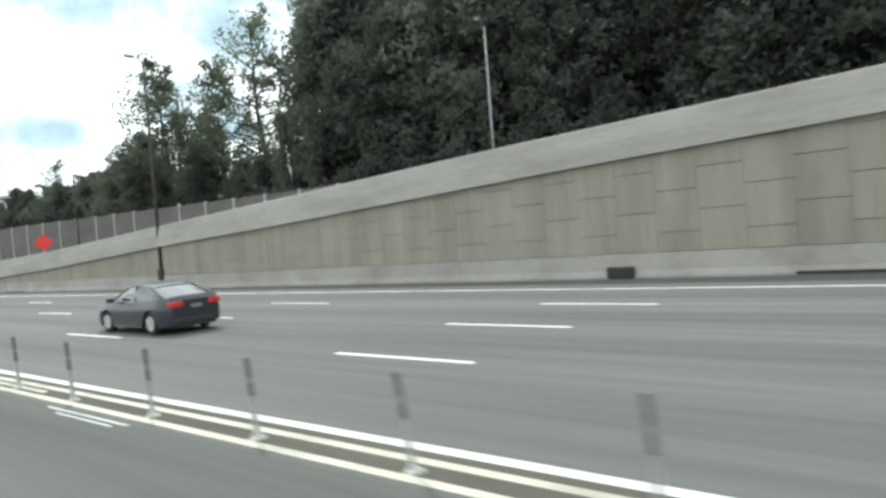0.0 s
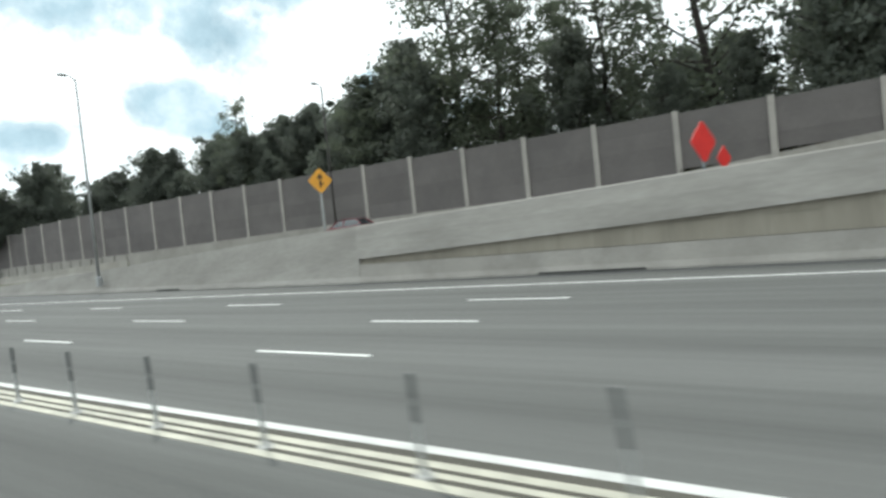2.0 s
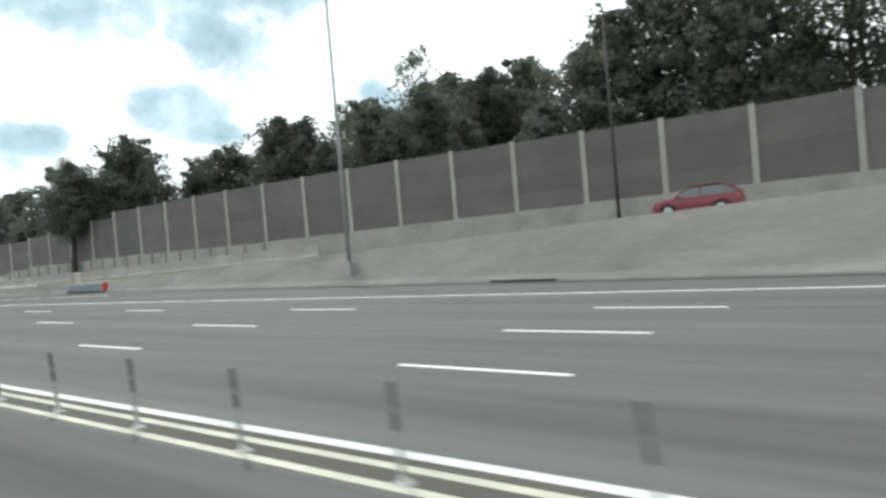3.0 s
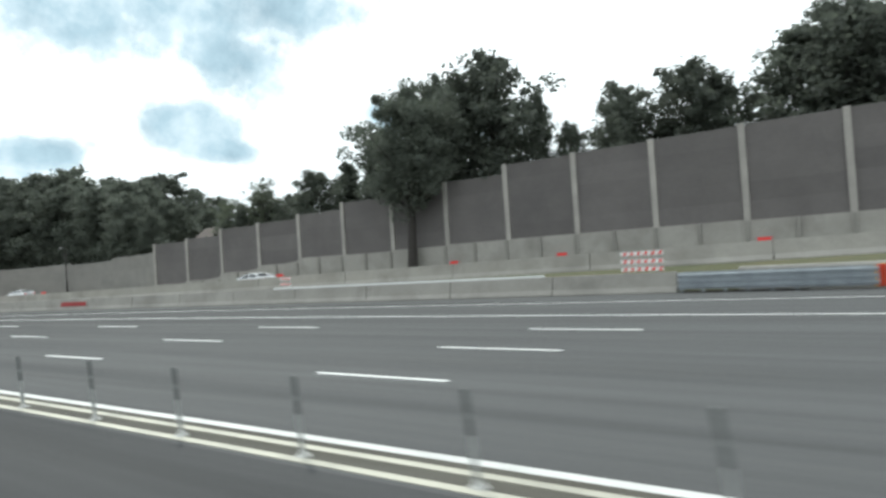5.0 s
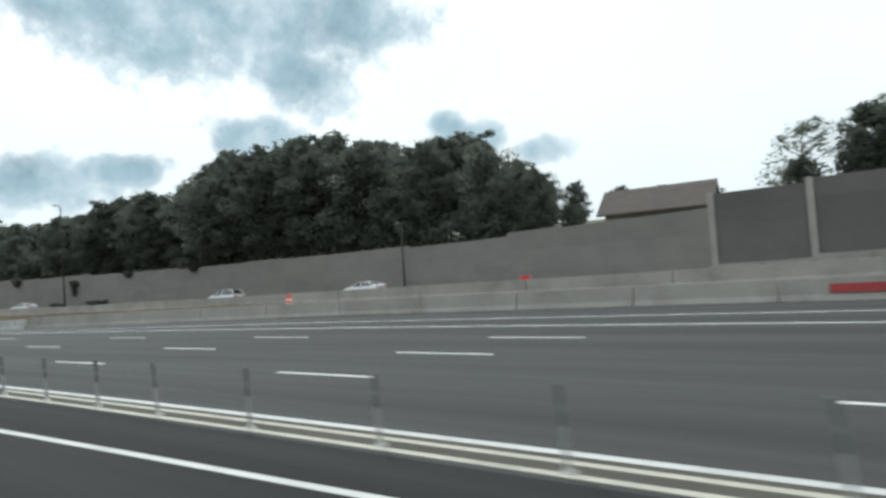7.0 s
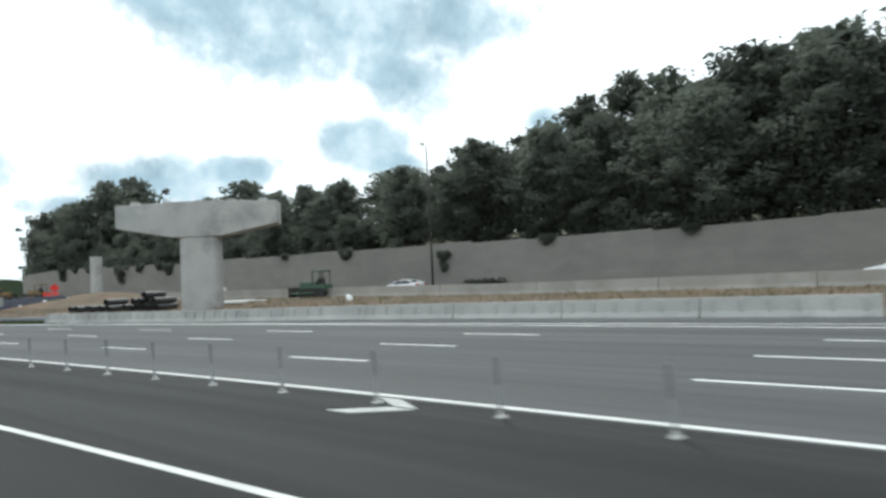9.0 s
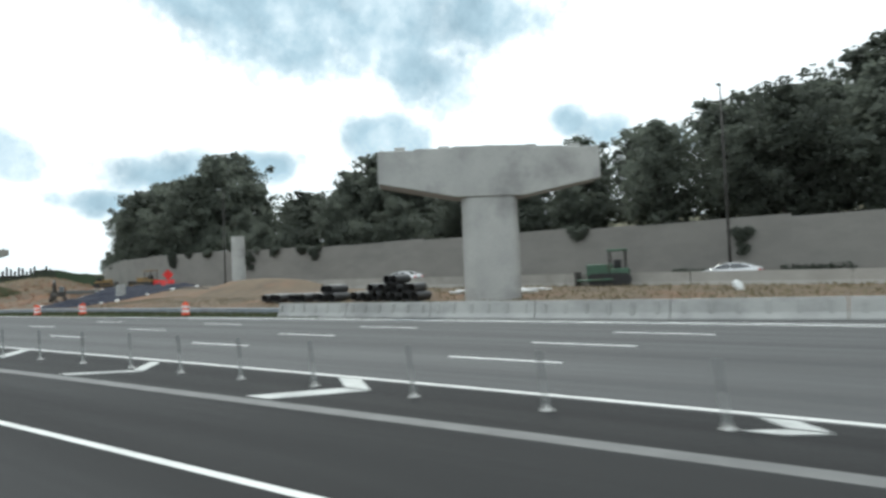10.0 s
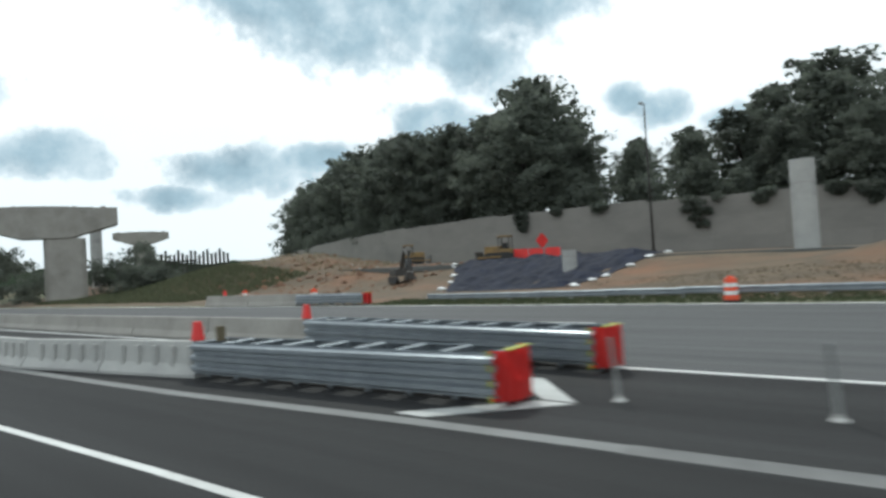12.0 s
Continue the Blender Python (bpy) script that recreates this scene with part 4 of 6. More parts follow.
def crash_cushion(s0, s1, d0, d1, h, wide, nose_mat, label, edge_mat=None):
    """A steel crash cushion whose nose stands at s0, d0 and whose back meets a barrier at s1, d1."""
    a, b = road(s0, d0), road(s1, d1)
    length = (b - a).length
    rot = math.atan2(-(b - a).y, -(b - a).x)
    ob = thing("crash_cushion", None, None, label, "crash cushion", "crash cushions", m=Matrix.Translation(a) @ Matrix.Rotation(rot, 4, "Z"))
    bays = 4
    for side in (-1, 1):
        for i in range(bays):
            bm = bmesh.new()
            fender(-0.1 - (length - 0.1) * (i + 1.08) / bays if i < bays - 1 else -length, -0.1 - (length - 0.1) * i / bays, side * (wide / 2 + 0.008 * (bays - i)), 0.15, h, bm, side)
            part("fender_panel", bm, STEEL, ob, "corrugated galvanised side panel")
    n = max(3, int(length / 0.95))
    for i in range(n + 1):
        x = -0.15 - (length - 0.2) * i / n
        bm = bmesh.new()
        box(bm, x - 0.03, x + 0.03, -wide / 2 + 0.02, wide / 2 - 0.02, 0.12, h, 0.01)
        box(bm, x - 0.08, x + 0.08, -wide / 2 + 0.04, wide / 2 - 0.04, h - 0.06, h - 0.01, 0.01)
        box(bm, x - 0.05, x + 0.05, -0.12, 0.12, 0.0, 0.14)
        part("diaphragm", bm, STEEL, ob)
    bm = bmesh.new()
    box(bm, -length, 0.0, -0.1, 0.1, 0.0, 0.05)
    part("ground_rail", bm, POLE_DARK, ob)
    # the nose: a bent red plate
    bm = bmesh.new()
    prof = [(-0.22, -wide / 2 - 0.05), (0.06, -wide / 2 + 0.06), (0.14, -wide / 4), (0.16, 0), (0.14, wide / 4), (0.06, wide / 2 - 0.06), (-0.22, wide / 2 + 0.05)]
    lo, hi = [bm.verts.new((x, y, 0.10)) for x, y in prof], [bm.verts.new((x, y, h + 0.03)) for x, y in prof]
    for i in range(len(prof) - 1):
        bm.faces.new((lo[i], lo[i + 1], hi[i + 1], hi[i]))
    bmesh.ops.solidify(bm, geom=bm.faces[:], thickness=0.02)
    part("nose", bm, nose_mat, ob, "bright nose plate")
    bm = bmesh.new()
    for side in (-1, 1):
        box(bm, -0.22, -0.18, side * (wide / 2 + 0.055) - 0.012, side * (wide / 2 + 0.055) + 0.012, 0.08, h + 0.03)
    box(bm, -0.02, 0.10, -wide / 2 + 0.08, wide / 2 - 0.08, h + 0.03, h + 0.045)
    part("edge_strip", bm, edge_mat or YELLOW, ob, "yellow edge strip")
    return ob


HIVIS = surface("lime_edge", (0.42, 0.44, 0.05), 0.5, second=(0.35, 0.36, 0.05), scale=2, fine=10, bump=0.03)
crash_cushion(352.82, 360.6, 1.55, 0.95, 0.83, 0.85, RED, "galvanised crash cushion with a red nose before the barrier", HIVIS)
crash_cushion(352.65, 362.4, 4.6, 5.45, 0.83, 0.75, RED, "galvanised crash cushion with a red nose beside the main lanes", HIVIS)
crash_cushion(144.9, 152.4, 28.9, 29.25, 0.92, 0.7, ORANGE, "galvanised crash cushion with an orange nose beside the shoulder", YELLOW)
crash_cushion(376.0, 382.5, 20.6, 20.3, 0.75, 0.6, RED, "galvanised crash cushion with a red nose beside the building site", HIVIS)
barrier_run("gore_barrier", 360.7, 420.0, lambda s: float(np.interp(s, [360.7, 368, 420], [0.9, -0.35, -1.6])), 0.80, CONCRETE_NEW, "pale concrete barrier unit with upright slots along the express lane", "gore barrier units", seg=3.6, ribs=0.62)
barrier_run("lane_barrier", 362.5, 470.0, curve_of([(362, 5.5), (400, 5.9), (470, 5.9)]), 0.80, CONCRETE, "concrete barrier unit along the main lanes", "lane barrier units", seg=6.0)
barrier_run("site_barrier", 382.6, 394.6, curve_of([(382, 20.4), (470, 20.4)]), 0.80, CONCRETE, "concrete barrier unit along the building site", "site barrier units", seg=6.0)


def marker_paddle(s, d, z, mat, label):
    ob = thing("marker_paddle", None, None, label, "marker", "barrier markers", m=at(s, d, z))
    bm = bmesh.new()
    bmesh.ops.create_cone(bm, cap_ends=True, segments=14, radius1=0.15, radius2=0.09, depth=0.42, matrix=Matrix.Translation((0, 0, 0.23)))
    part("paddle", bm, mat, ob)
    bm = bmesh.new()
    box(bm, -0.09, 0.09, -0.09, 0.09, 0.0, 0.04, 0.01)
    part("foot", bm, BLACK, ob)


KHAKI = surface("khaki_steel", (0.13, 0.105, 0.06), 0.7, second=(0.09, 0.075, 0.045), scale=3, fine=14, bump=0.1)
marker_paddle(360.95, 0.85, 0.80, RED, "small red marker on the end of the concrete barrier")
marker_paddle(362.9, 5.5, 0.80, RED, "small red marker on the end of the concrete barrier")
marker_paddle(392.0, 20.4, 0.80, RED, "small red marker on the end of the concrete barrier")
bm = bmesh.new()
box(bm, -0.06, 0.06, -0.09, 0.09, 0.0, 0.34, 0.02)
thing("bracket_block", bm, KHAKI, "khaki steel block on the crash cushion", "bracket", m=at(360.2, 0.98, 0.80))


def traffic_drum(s, d, z):
    ob = thing("traffic_drum", None, None, "orange plastic traffic drum with white bands", "traffic drum", "traffic drums", m=at(s, d, z))
    for i, (z0, z1, r0, r1, mat) in enumerate(((0.0, 0.09, 0.34, 0.34, BLACK), (0.09, 0.30, 0.29, 0.28, ORANGE), (0.30, 0.46, 0.275, 0.27, WHITE), (0.46, 0.62, 0.265, 0.255, ORANGE), (0.62, 0.78, 0.25, 0.245, WHITE), (0.78, 0.98, 0.24, 0.22, ORANGE))):
        bm = bmesh.new()
        tube(bm, (0, 0, z0), (0, 0, z1), r0, r1, 18)
        part(("rubber_base", "band", "white_band", "band", "white_band", "top_band")[i], bm, mat, ob)
    bm = bmesh.new()
    box(bm, -0.12, 0.12, -0.02, 0.02, 0.97, 1.06, 0.015)
    part("handle", bm, ORANGE, ob)


for s, d in ((332.2, 21.2), (347.4, 21.2), (354.6, 20.6), (383.5, 22.4), (394.0, 23.5)):
    traffic_drum(s, d, ground_z(s, d))
traffic_drum(238.0, 30.2, 0.45)


# guard rail before the building site
def guard_rail():
    ob = thing("guard_rail", None, None, "galvanised steel guard rail on posts in the grass", "guard rail", m=Matrix.Identity(4))
    for i in range(14):
        a, b = 319.0 + i * 3.81, 322.81 + i * 3.81
        p, q = road(a, 22.2), road(b, 22.2)
        bm = bmesh.new()
        rot = math.atan2(-(q - p).y, -(q - p).x)
        wbeam(-(q - p).length - 0.1, 0.0, 0.0, 0.46, bm, -1)
        z = ground_z(a, 22.2) - 0.14
        part("rail", bm, STEEL, ob, m=Matrix.Translation(p + Vector((0, 0, z))) @ Matrix.Rotation(rot, 4, "Z"))
        for k in (0.0, 1.9):
            bm = bmesh.new()
            box(bm, -0.05, 0.05, 0.02, 0.18, -0.3, 0.6, 0.01)
            part("post", bm, POLE, ob, m=at(a + k, 22.2, z))


guard_rail()

# ---------------------------------------------------------------- trees
def leaf_mesh(name, clumps, per, size, mat, seed, flat=0.75, soft=0.62):
    """Many small leaf sprays scattered round the given clumps of (centre, radius), thinning outwards."""
    rng = np.random.default_rng(seed)
    verts, faces = [], []
    n = 0
    for (cx, cy, cz), r in clumps:
        k = max(6, int(per * (0.6 + 0.8 * rng.random())))
        v = rng.normal(size=(k, 3)) * soft
        v *= np.minimum(1.0, 1.05 / np.maximum(np.linalg.norm(v, axis=1), 0.01))[:, None]
        p = v * r * (1, 1, flat) + (cx, cy, cz)
        a = rng.normal(size=(k, 3)) * (1, 1, 0.7)
        a /= np.linalg.norm(a, axis=1)[:, None]
        b = np.cross(a, rng.normal(size=(k, 3)))
        b /= np.linalg.norm(b, axis=1)[:, None]
        sz = size * (0.5 + 0.9 * rng.random(k))[:, None]
        q = np.stack([p - a * sz * 1.1, p + b * sz * 0.85, p + (a * 0.9 - b * 0.75) * sz], 1)
        verts.append(q.reshape(-1, 3))
        faces.append(np.arange(3 * k).reshape(-1, 3) + n)
        n += 3 * k
    me = bpy.data.meshes.new(name)
    me.from_pydata(np.concatenate(verts).tolist(), [], np.concatenate(faces).tolist())
    me.materials.append(mat)
    return me


# kind: lowest limb, limbs, half width, leaves a clump, leaf size
HABIT = {"parasol": (0.42, 46, 0.28, 210, 0.135), "broad": (0.10, 44, 0.31, 96, 0.18), "tall": (0.14, 42, 0.24, 110, 0.17), "airy": (0.16, 34, 0.22, 30, 0.16), "open": (0.12, 42, 0.23, 56, 0.16), "conic": (0.10, 40, 0.19, 66, 0.18)}


def tree_meshes(seed, kind, coarse=1.0):
    """The wood and the leaves of a tree 16 m high (scaled when it is set)."""
    rng = random.Random(seed)
    H = 16.0
    low, n, wide, per, size = HABIT[kind]
    bm = bmesh.new()
    x, y = 0.0, 0.0
    pts = [(0.0, 0.0, -0.6)]
    for i in range(1, 7):
        x, y = x + rng.uniform(-0.3, 0.3), y + rng.uniform(-0.3, 0.3)
        pts.append((x, y, H * 0.9 * i / 6))
    for i in range(6):
        girth = 0.5 if kind == "parasol" else 0.28
        tube(bm, pts[i], pts[i + 1], girth * (1 - i / 6.4), girth * (1 - (i + 1) / 6.4), 8)
    clumps = []
    for i in range(n):
        f = low + (1 - low) * (i + rng.random()) / n
        g = (f - low) / (1 - low)
        if kind == "conic":
            w = H * wide * (1.04 - g) ** 0.85
        else:
            w = H * wide * (math.sin(math.pi * (0.16 + 0.80 * g)) ** 0.75)
        w *= rng.uniform(0.5, 1.25)
        a = i * 2.4 + rng.uniform(-0.6, 0.6)
        z = H * f * 0.97
        t = pts[min(6, int(f * 6 / 0.9))]
        rise = w * rng.uniform(0.05, 0.55) * (0.3 if kind == "conic" else 1.0)
        tip = Vector((t[0] + w * math.cos(a), t[1] + w * math.sin(a), min(z + rise * 0.4, H)))
        root = Vector((t[0], t[1], max(0.5, z - rise)))
        tube(bm, root, tip, 0.085, 0.02, 5)
        for k in range(3):
            u = (1.0, 0.72, 0.42)[k]
            c = root.lerp(tip, u) + Vector((rng.uniform(-0.5, 0.5), rng.uniform(-0.5, 0.5), rng.uniform(-0.35, 0.5)))
            r = rng.uniform(0.55, 1.15) * (0.85 if kind in ("airy", "conic") else 1.05) * (1.0 if g < 0.88 else 0.7)
            clumps.append((tuple(c), r))
    if kind not in ("airy", "open"):
        # the inner crown, so that little light shows through it
        for i in range(n):
            f = low + 0.06 + (0.88 - low) * (i + rng.random()) / n
            g = (f - low) / (1 - low)
            w = H * wide * 0.42 * ((1.0 - g) if kind == "conic" else math.sin(math.pi * (0.14 + 0.80 * g)))
            a = rng.uniform(0, 6.283)
            t = pts[min(6, int(f * 6 / 0.9))]
            clumps.append(((t[0] + w * math.cos(a), t[1] + w * math.sin(a), H * f), 1.7 if kind != "conic" else 1.1))
    wood = mesh_of("trunk", bm, BARK)
    leaves = leaf_mesh("crown", clumps, per / coarse ** 2, size * coarse, LEAF_B if kind in ("airy", "open") else LEAF_A, seed)
    return wood, leaves


FORMS = [(11, "broad"), (12, "broad"), (13, "tall"), (14, "tall"), (15, "airy"), (16, "conic"), (17, "broad"), (18, "parasol"), (19, "open"), (20, "open")]
KINDS = [tree_meshes(a, b, 1.0 if b in ("airy", "open", "parasol") else 1.2) for a, b in FORMS]
FAR_KINDS = [tree_meshes(a, b, 1.2 if b in ("airy", "open", "parasol") else 1.6) for a, b in FORMS]
LEAFY = {0: "dark green broadleaf tree behind the noise wall", 2: "tall dark green tree behind the noise wall", 4: "thin airy tree with light showing through", 5: "dark green conifer-like tree"}


def tree(s, d, z, height, kind, wide=1.0, label=""):
    ob = thing("tree", None, None, label or LEAFY.get(kind, LEAFY[0]), "tree", "trees of the wooded bank")
    k = height / 16.0
    ob.matrix_world = at(s, d, z, random.uniform(0, 360)) @ Matrix.Diagonal((k * wide, k * wide, k, 1))
    made = (FAR_KINDS if d > 64 else KINDS)[kind]
    part("trunk", made[0], None, ob)
    part("crown", made[1], None, ob)
    return ob


rng = random.Random(5)
# top of the tree line, as heights at 55 m across (before the bend) and 65 m (after it)
top_a = curve_of([(-40, 33), (40, 37), (56, 36), (64, 33), (72, 35), (80, 28), (88, 29), (95, 31), (101, 29), (104, 20.5), (106, 18.5), (110, 20), (114, 18.6), (121, 18.2), (127, 17.8), (133, 17.6), (136, 19.5), (146, 19.4)])
top_b = curve_of([(214, 8), (230, 9), (231, 11.5), (236, 18), (243, 21.3), (251, 23.4), (259, 24.4), (271, 24.6), (282, 23.7), (291, 22), (298, 21.4), (311, 19.2), (330, 18.5), (346, 18), (352, 18.3), (357, 20.4), (364, 18.5), (371, 17.4), (376, 16), (381, 17), (385, 23.5), (389, 26.5), (394, 25), (404, 23.8), (417, 24.5), (430, 27), (520, 29)])
for d, step, off in ((51.5, 6.2, 0.0), (58.0, 6.6, 3.1), (67.0, 8.0, 1.5), (79.0, 10.0, 4.0)):
    s = -45.0 + off
    while s < 146:
        t = 2.2 + (top_a(s) - 2.2) * d / 55.0
        t *= rng.uniform(0.86, 1.02) if d > 53 else rng.uniform(0.72, 1.0)
        if 103 < s < 146:
            t *= 1.05
        if 8 < s < 52 and d > 60:
            t *= 0.75
        if 50 < s < 118 and d > 60:
            t *= 0.5
        z = ground_z(s, d) - 0.3
        h = min(max(t - z, 5.0), 30.0)
        if not (49 < s < 108 and d < 60):
            tree(s + rng.uniform(-1.5, 1.5), d + rng.uniform(-1.5, 1.5), z, h, rng.choice([0, 1, 2, 3, 6, 2, 5, 4] if d < 60 else [0, 1, 2, 3, 6]), rng.uniform(0.85, 1.15))
        s += step * rng.uniform(0.8, 1.2)
# the lower, broken tree line further on
for s, d, top, k, w in ((180.8, 55, 21.9, 1, 0.86), (156.0, 52.5, 17.0, 6, 1.1), (161.6, 52, 16.2, 6, 1.1), (133.0, 53, 18.4, 1, 1.1), (130.6, 52.4, 17.2, 6, 1.0),
                        (236.0, 57, 9.6, 0, 1.5), (232.5, 56, 8.6, 1, 1.6), (229.4, 55, 7.9, 6, 1.7), (226.2, 55.5, 7.6, 0, 1.6), (143, 53, 18.2, 0, 1.0), (149, 54, 18.4, 2, 1.2), (146, 52, 19.0, 0, 1.1), (154.5, 53, 15.6, 1, 1.0), (160.8, 50, 14.2, 1, 0.95), (164.4, 48.5, 13.0, 0, 0.75), (158.0, 53, 12.4, 0, 0.8),
                        (166.5, 47.2, 15.8, 3, 0.5), (187.6, 53, 17.6, 5, 1.55), (184.6, 48.5, 13.2, 5, 1.3), (190.6, 53, 14.4, 5, 1.3), (181.0, 48.5, 13.6, 0, 0.9), (193.4, 50, 13.2, 0, 1.2), (190.2, 51, 12.4, 1, 1.1), (196.6, 51, 11.2, 0, 1.0), (200.1, 50, 13.5, 4, 1.3),
                        (198.6, 52, 11.4, 1, 1.0), (204.4, 49, 10.4, 5, 1.1), (202.4, 53, 11.0, 0, 1.0), (207.6, 50, 8.9, 0, 0.9), (252, 88, 21.5, 0, 1.1), (247, 89, 19.2, 1, 1.2), (242, 90, 17.0, 0, 1.2), (237, 90, 15.2, 6, 1.2), (231.5, 91, 13.8, 0, 1.2), (226, 90, 13.0, 1, 1.2), (220, 90, 12.4, 0, 1.1), (244, 78, 16.6, 0, 1.1), (206.6, 51, 11.8, 4, 1.4), (203.4, 52, 12.4, 0, 1.1)):
    z = ground_z(s, d) - 0.3
    tree(s, d, z, max(top - z, 3.0), k, w)
tree(124.4, 51.5, ground_z(124, 51.5) - 0.3, 22.3 - ground_z(124, 51.5), 4, 0.85, "thin airy tree that stands above the others")
# the thinner stretch of the wood: single tall crowns with the sky between them, low growth at their feet
for s, d, top, k, w in ((93.6, 54.0, 34.0, 8, 0.95), (99.5, 53.5, 23.0, 0, 1.0), (105.4, 52.0, 20.5, 8, 1.1), (107.6, 53.5, 18.6, 1, 0.9), (89.0, 53.0, 24.5, 9, 0.95), (103.0, 55.0, 21.5, 6, 1.0), (95.5, 51.0, 19.0, 6, 1.0), (77.6, 54.5, 30.0, 9, 0.8), (83.0, 55.0, 23.0, 8, 0.95), (79.5, 51.0, 18.0, 0, 0.9),
                        (87.0, 57.5, 25.0, 4, 1.0), (74.0, 57.0, 22.0, 4, 0.9), (69.0, 56.0, 35.5, 4, 0.95), (72.4, 52.0, 13.5, 1, 0.9), (66.2, 52.0, 14.5, 6, 0.9), (62.6, 56.5, 31.0, 4, 1.0), (58.6, 54.5, 34.0, 9, 0.8), (55.0, 52.0, 33.5, 0, 0.7), (51.0, 54.5, 35.0, 3, 0.9),
                        (56.0, 60.0, 35.0, 8, 0.8), (60.6, 51.5, 19.0, 0, 0.9), (50.0, 60.0, 36.0, 6, 0.8)):
    z = ground_z(s, d) - 0.3
    tree(s, d, z, top - z, k, w)
# the big tree that stands before the noise wall, and those that lean over it from behind
tree(176.3, 41.9, upper_z(177) - 0.1, 16.4, 7, 0.95, "big dark green broadleaf tree before the noise wall")
tree(171.4, 49.0, ground_z(171.4, 49.0), 20.7 - ground_z(171.4, 49.0), 1, 1.12, "tall dark green broadleaf tree leaning over the noise wall")
tree(174.0, 48.0, ground_z(174.0, 48.0), 18.4 - ground_z(174.0, 48.0), 6, 1.05, "dark green broadleaf tree close behind the noise wall")
near = curve_of([(230, 203), (275, 203), (300, 275), (325, 275), (350, 348), (520, 348)])
for row, step, off in ((58.5, 5.6, 0.0), (65.5, 6.4, 2.7), (75.0, 8.0, 1.0)):
    s = 203.0 + 30.0 * row / 65.0 + off * 0.5
    while s < 514:
        d = row - 54.0 + tan_d(max(s, 250))
        t = 2.2 + (top_b(near(s) + (s - near(s)) * 65 / row) - 2.2) * row / 65.0
        t *= rng.uniform(0.88, 1.02) if row > 60 else rng.uniform(0.6, 0.98)
        z = ground_z(s, d) - 0.3
        h = min(max(t - z, 3.0), 26.0)
        if s < 425 or row > 60:
            tree(s + rng.uniform(-1.5, 1.5), d + rng.uniform(-1.5, 1.5), z, h, rng.choice([0, 1, 6, 0, 1, 2]), rng.uniform(1.1, 1.45))
        s += step * rng.uniform(0.8, 1.2)


def shrub(name, s, d, z, clumps, per, size, mat, label, category, kind="", seed=1, turn=0.0, group=""):
    ob = new(name, leaf_mesh(name, clumps, per, size, mat, seed))
    ob.matrix_world = at(s, d, z, turn)
    return tagged(ob, label, category, group, kind)


# low growth under the trees, seen over the walls
for i in range(52):
    s = -20 + i * 10.2
    d = noise_d(s) + 2.3 if s < 212 else tan_d(s) + 2.6
    if s > 500:
        break
    if 209 < s < 233:
        continue
    z = ground_z(s, d)
    shrub("undergrowth", s, d, z, [((rng.uniform(-5.4, 5.4), rng.uniform(-0.3, 2.6), rng.uniform(0.0, 3.4)), rng.uniform(0.9, 1.5)) for _ in range(38)], 72, 0.23, LEAF_A,
          "dark undergrowth along the top of the wall", "undergrowth", "stuff", seed=100 + i)
# ivy hanging over the tan wall
for s, zt, w, h in ((365.5, 7.3, 2.1, 2.9), (360.2, 7.1, 1.1, 0.9), (354.4, 7.0, 0.9, 0.8), (375.6, 7.4, 0.9, 0.6), (380.6, 7.5, 0.6, 0.5), (385.0, 7.5, 0.9, 2.0), (315.2, 6.6, 1.0, 1.2), (301.0, 5.2, 0.7, 2.0), (352.0, 6.7, 1.0, 1.6), (296.0, 1.6, 2.2, 0.7), (305.0, 1.6, 1.5, 0.5), (326.0, 6.6, 0.5, 0.4), (276.0, 5.8, 0.6, 0.5), (289.0, 5.9, 0.6, 0.5)):
    cl = []
    for i in range(24):
        f = rng.random() ** 1.3
        cl.append(((rng.uniform(-w, w) * (1 - 0.75 * f), rng.uniform(-0.25, 0.0), -f * h), 0.3 + 0.15 * w * (1 - f)))
    shrub("ivy", s, tan_d(s) - 0.08, zt, cl, 60, 0.15, LEAF_A, "dark ivy hanging over the tan wall", "ivy", seed=int(s), group="ivy on the tan wall")

for i, (s, d, w, h) in enumerate(((441, 35.5, 3.0, 4.2), (437, 37.5, 2.6, 2.6), (454.5, 20.5, 3.6, 9.5), (459, 24.5, 3.6, 9.5), (466, 27.5, 4.0, 9.5), (451, 17.0, 3.6, 9.0), (455, 37.5, 2.8, 6.0), (447, 40.0, 2.5, 3.0), (453, 42.0, 3.0, 6.5), (461, 45.0, 3.4, 8.0), (470, 34.0, 4.0, 5.5))):
    shrub("bush", s, d, ground_z(s, d) - 0.2, [((rng.uniform(-w, w), rng.uniform(-w, w), rng.uniform(0.3, h) * 0.85), rng.uniform(0.8, 1.3)) for _ in range(26)], 80, 0.22, LEAF_A, "dense dark green bush beside the bridge pier", "bush", seed=300 + i, group="bushes beside the pier")
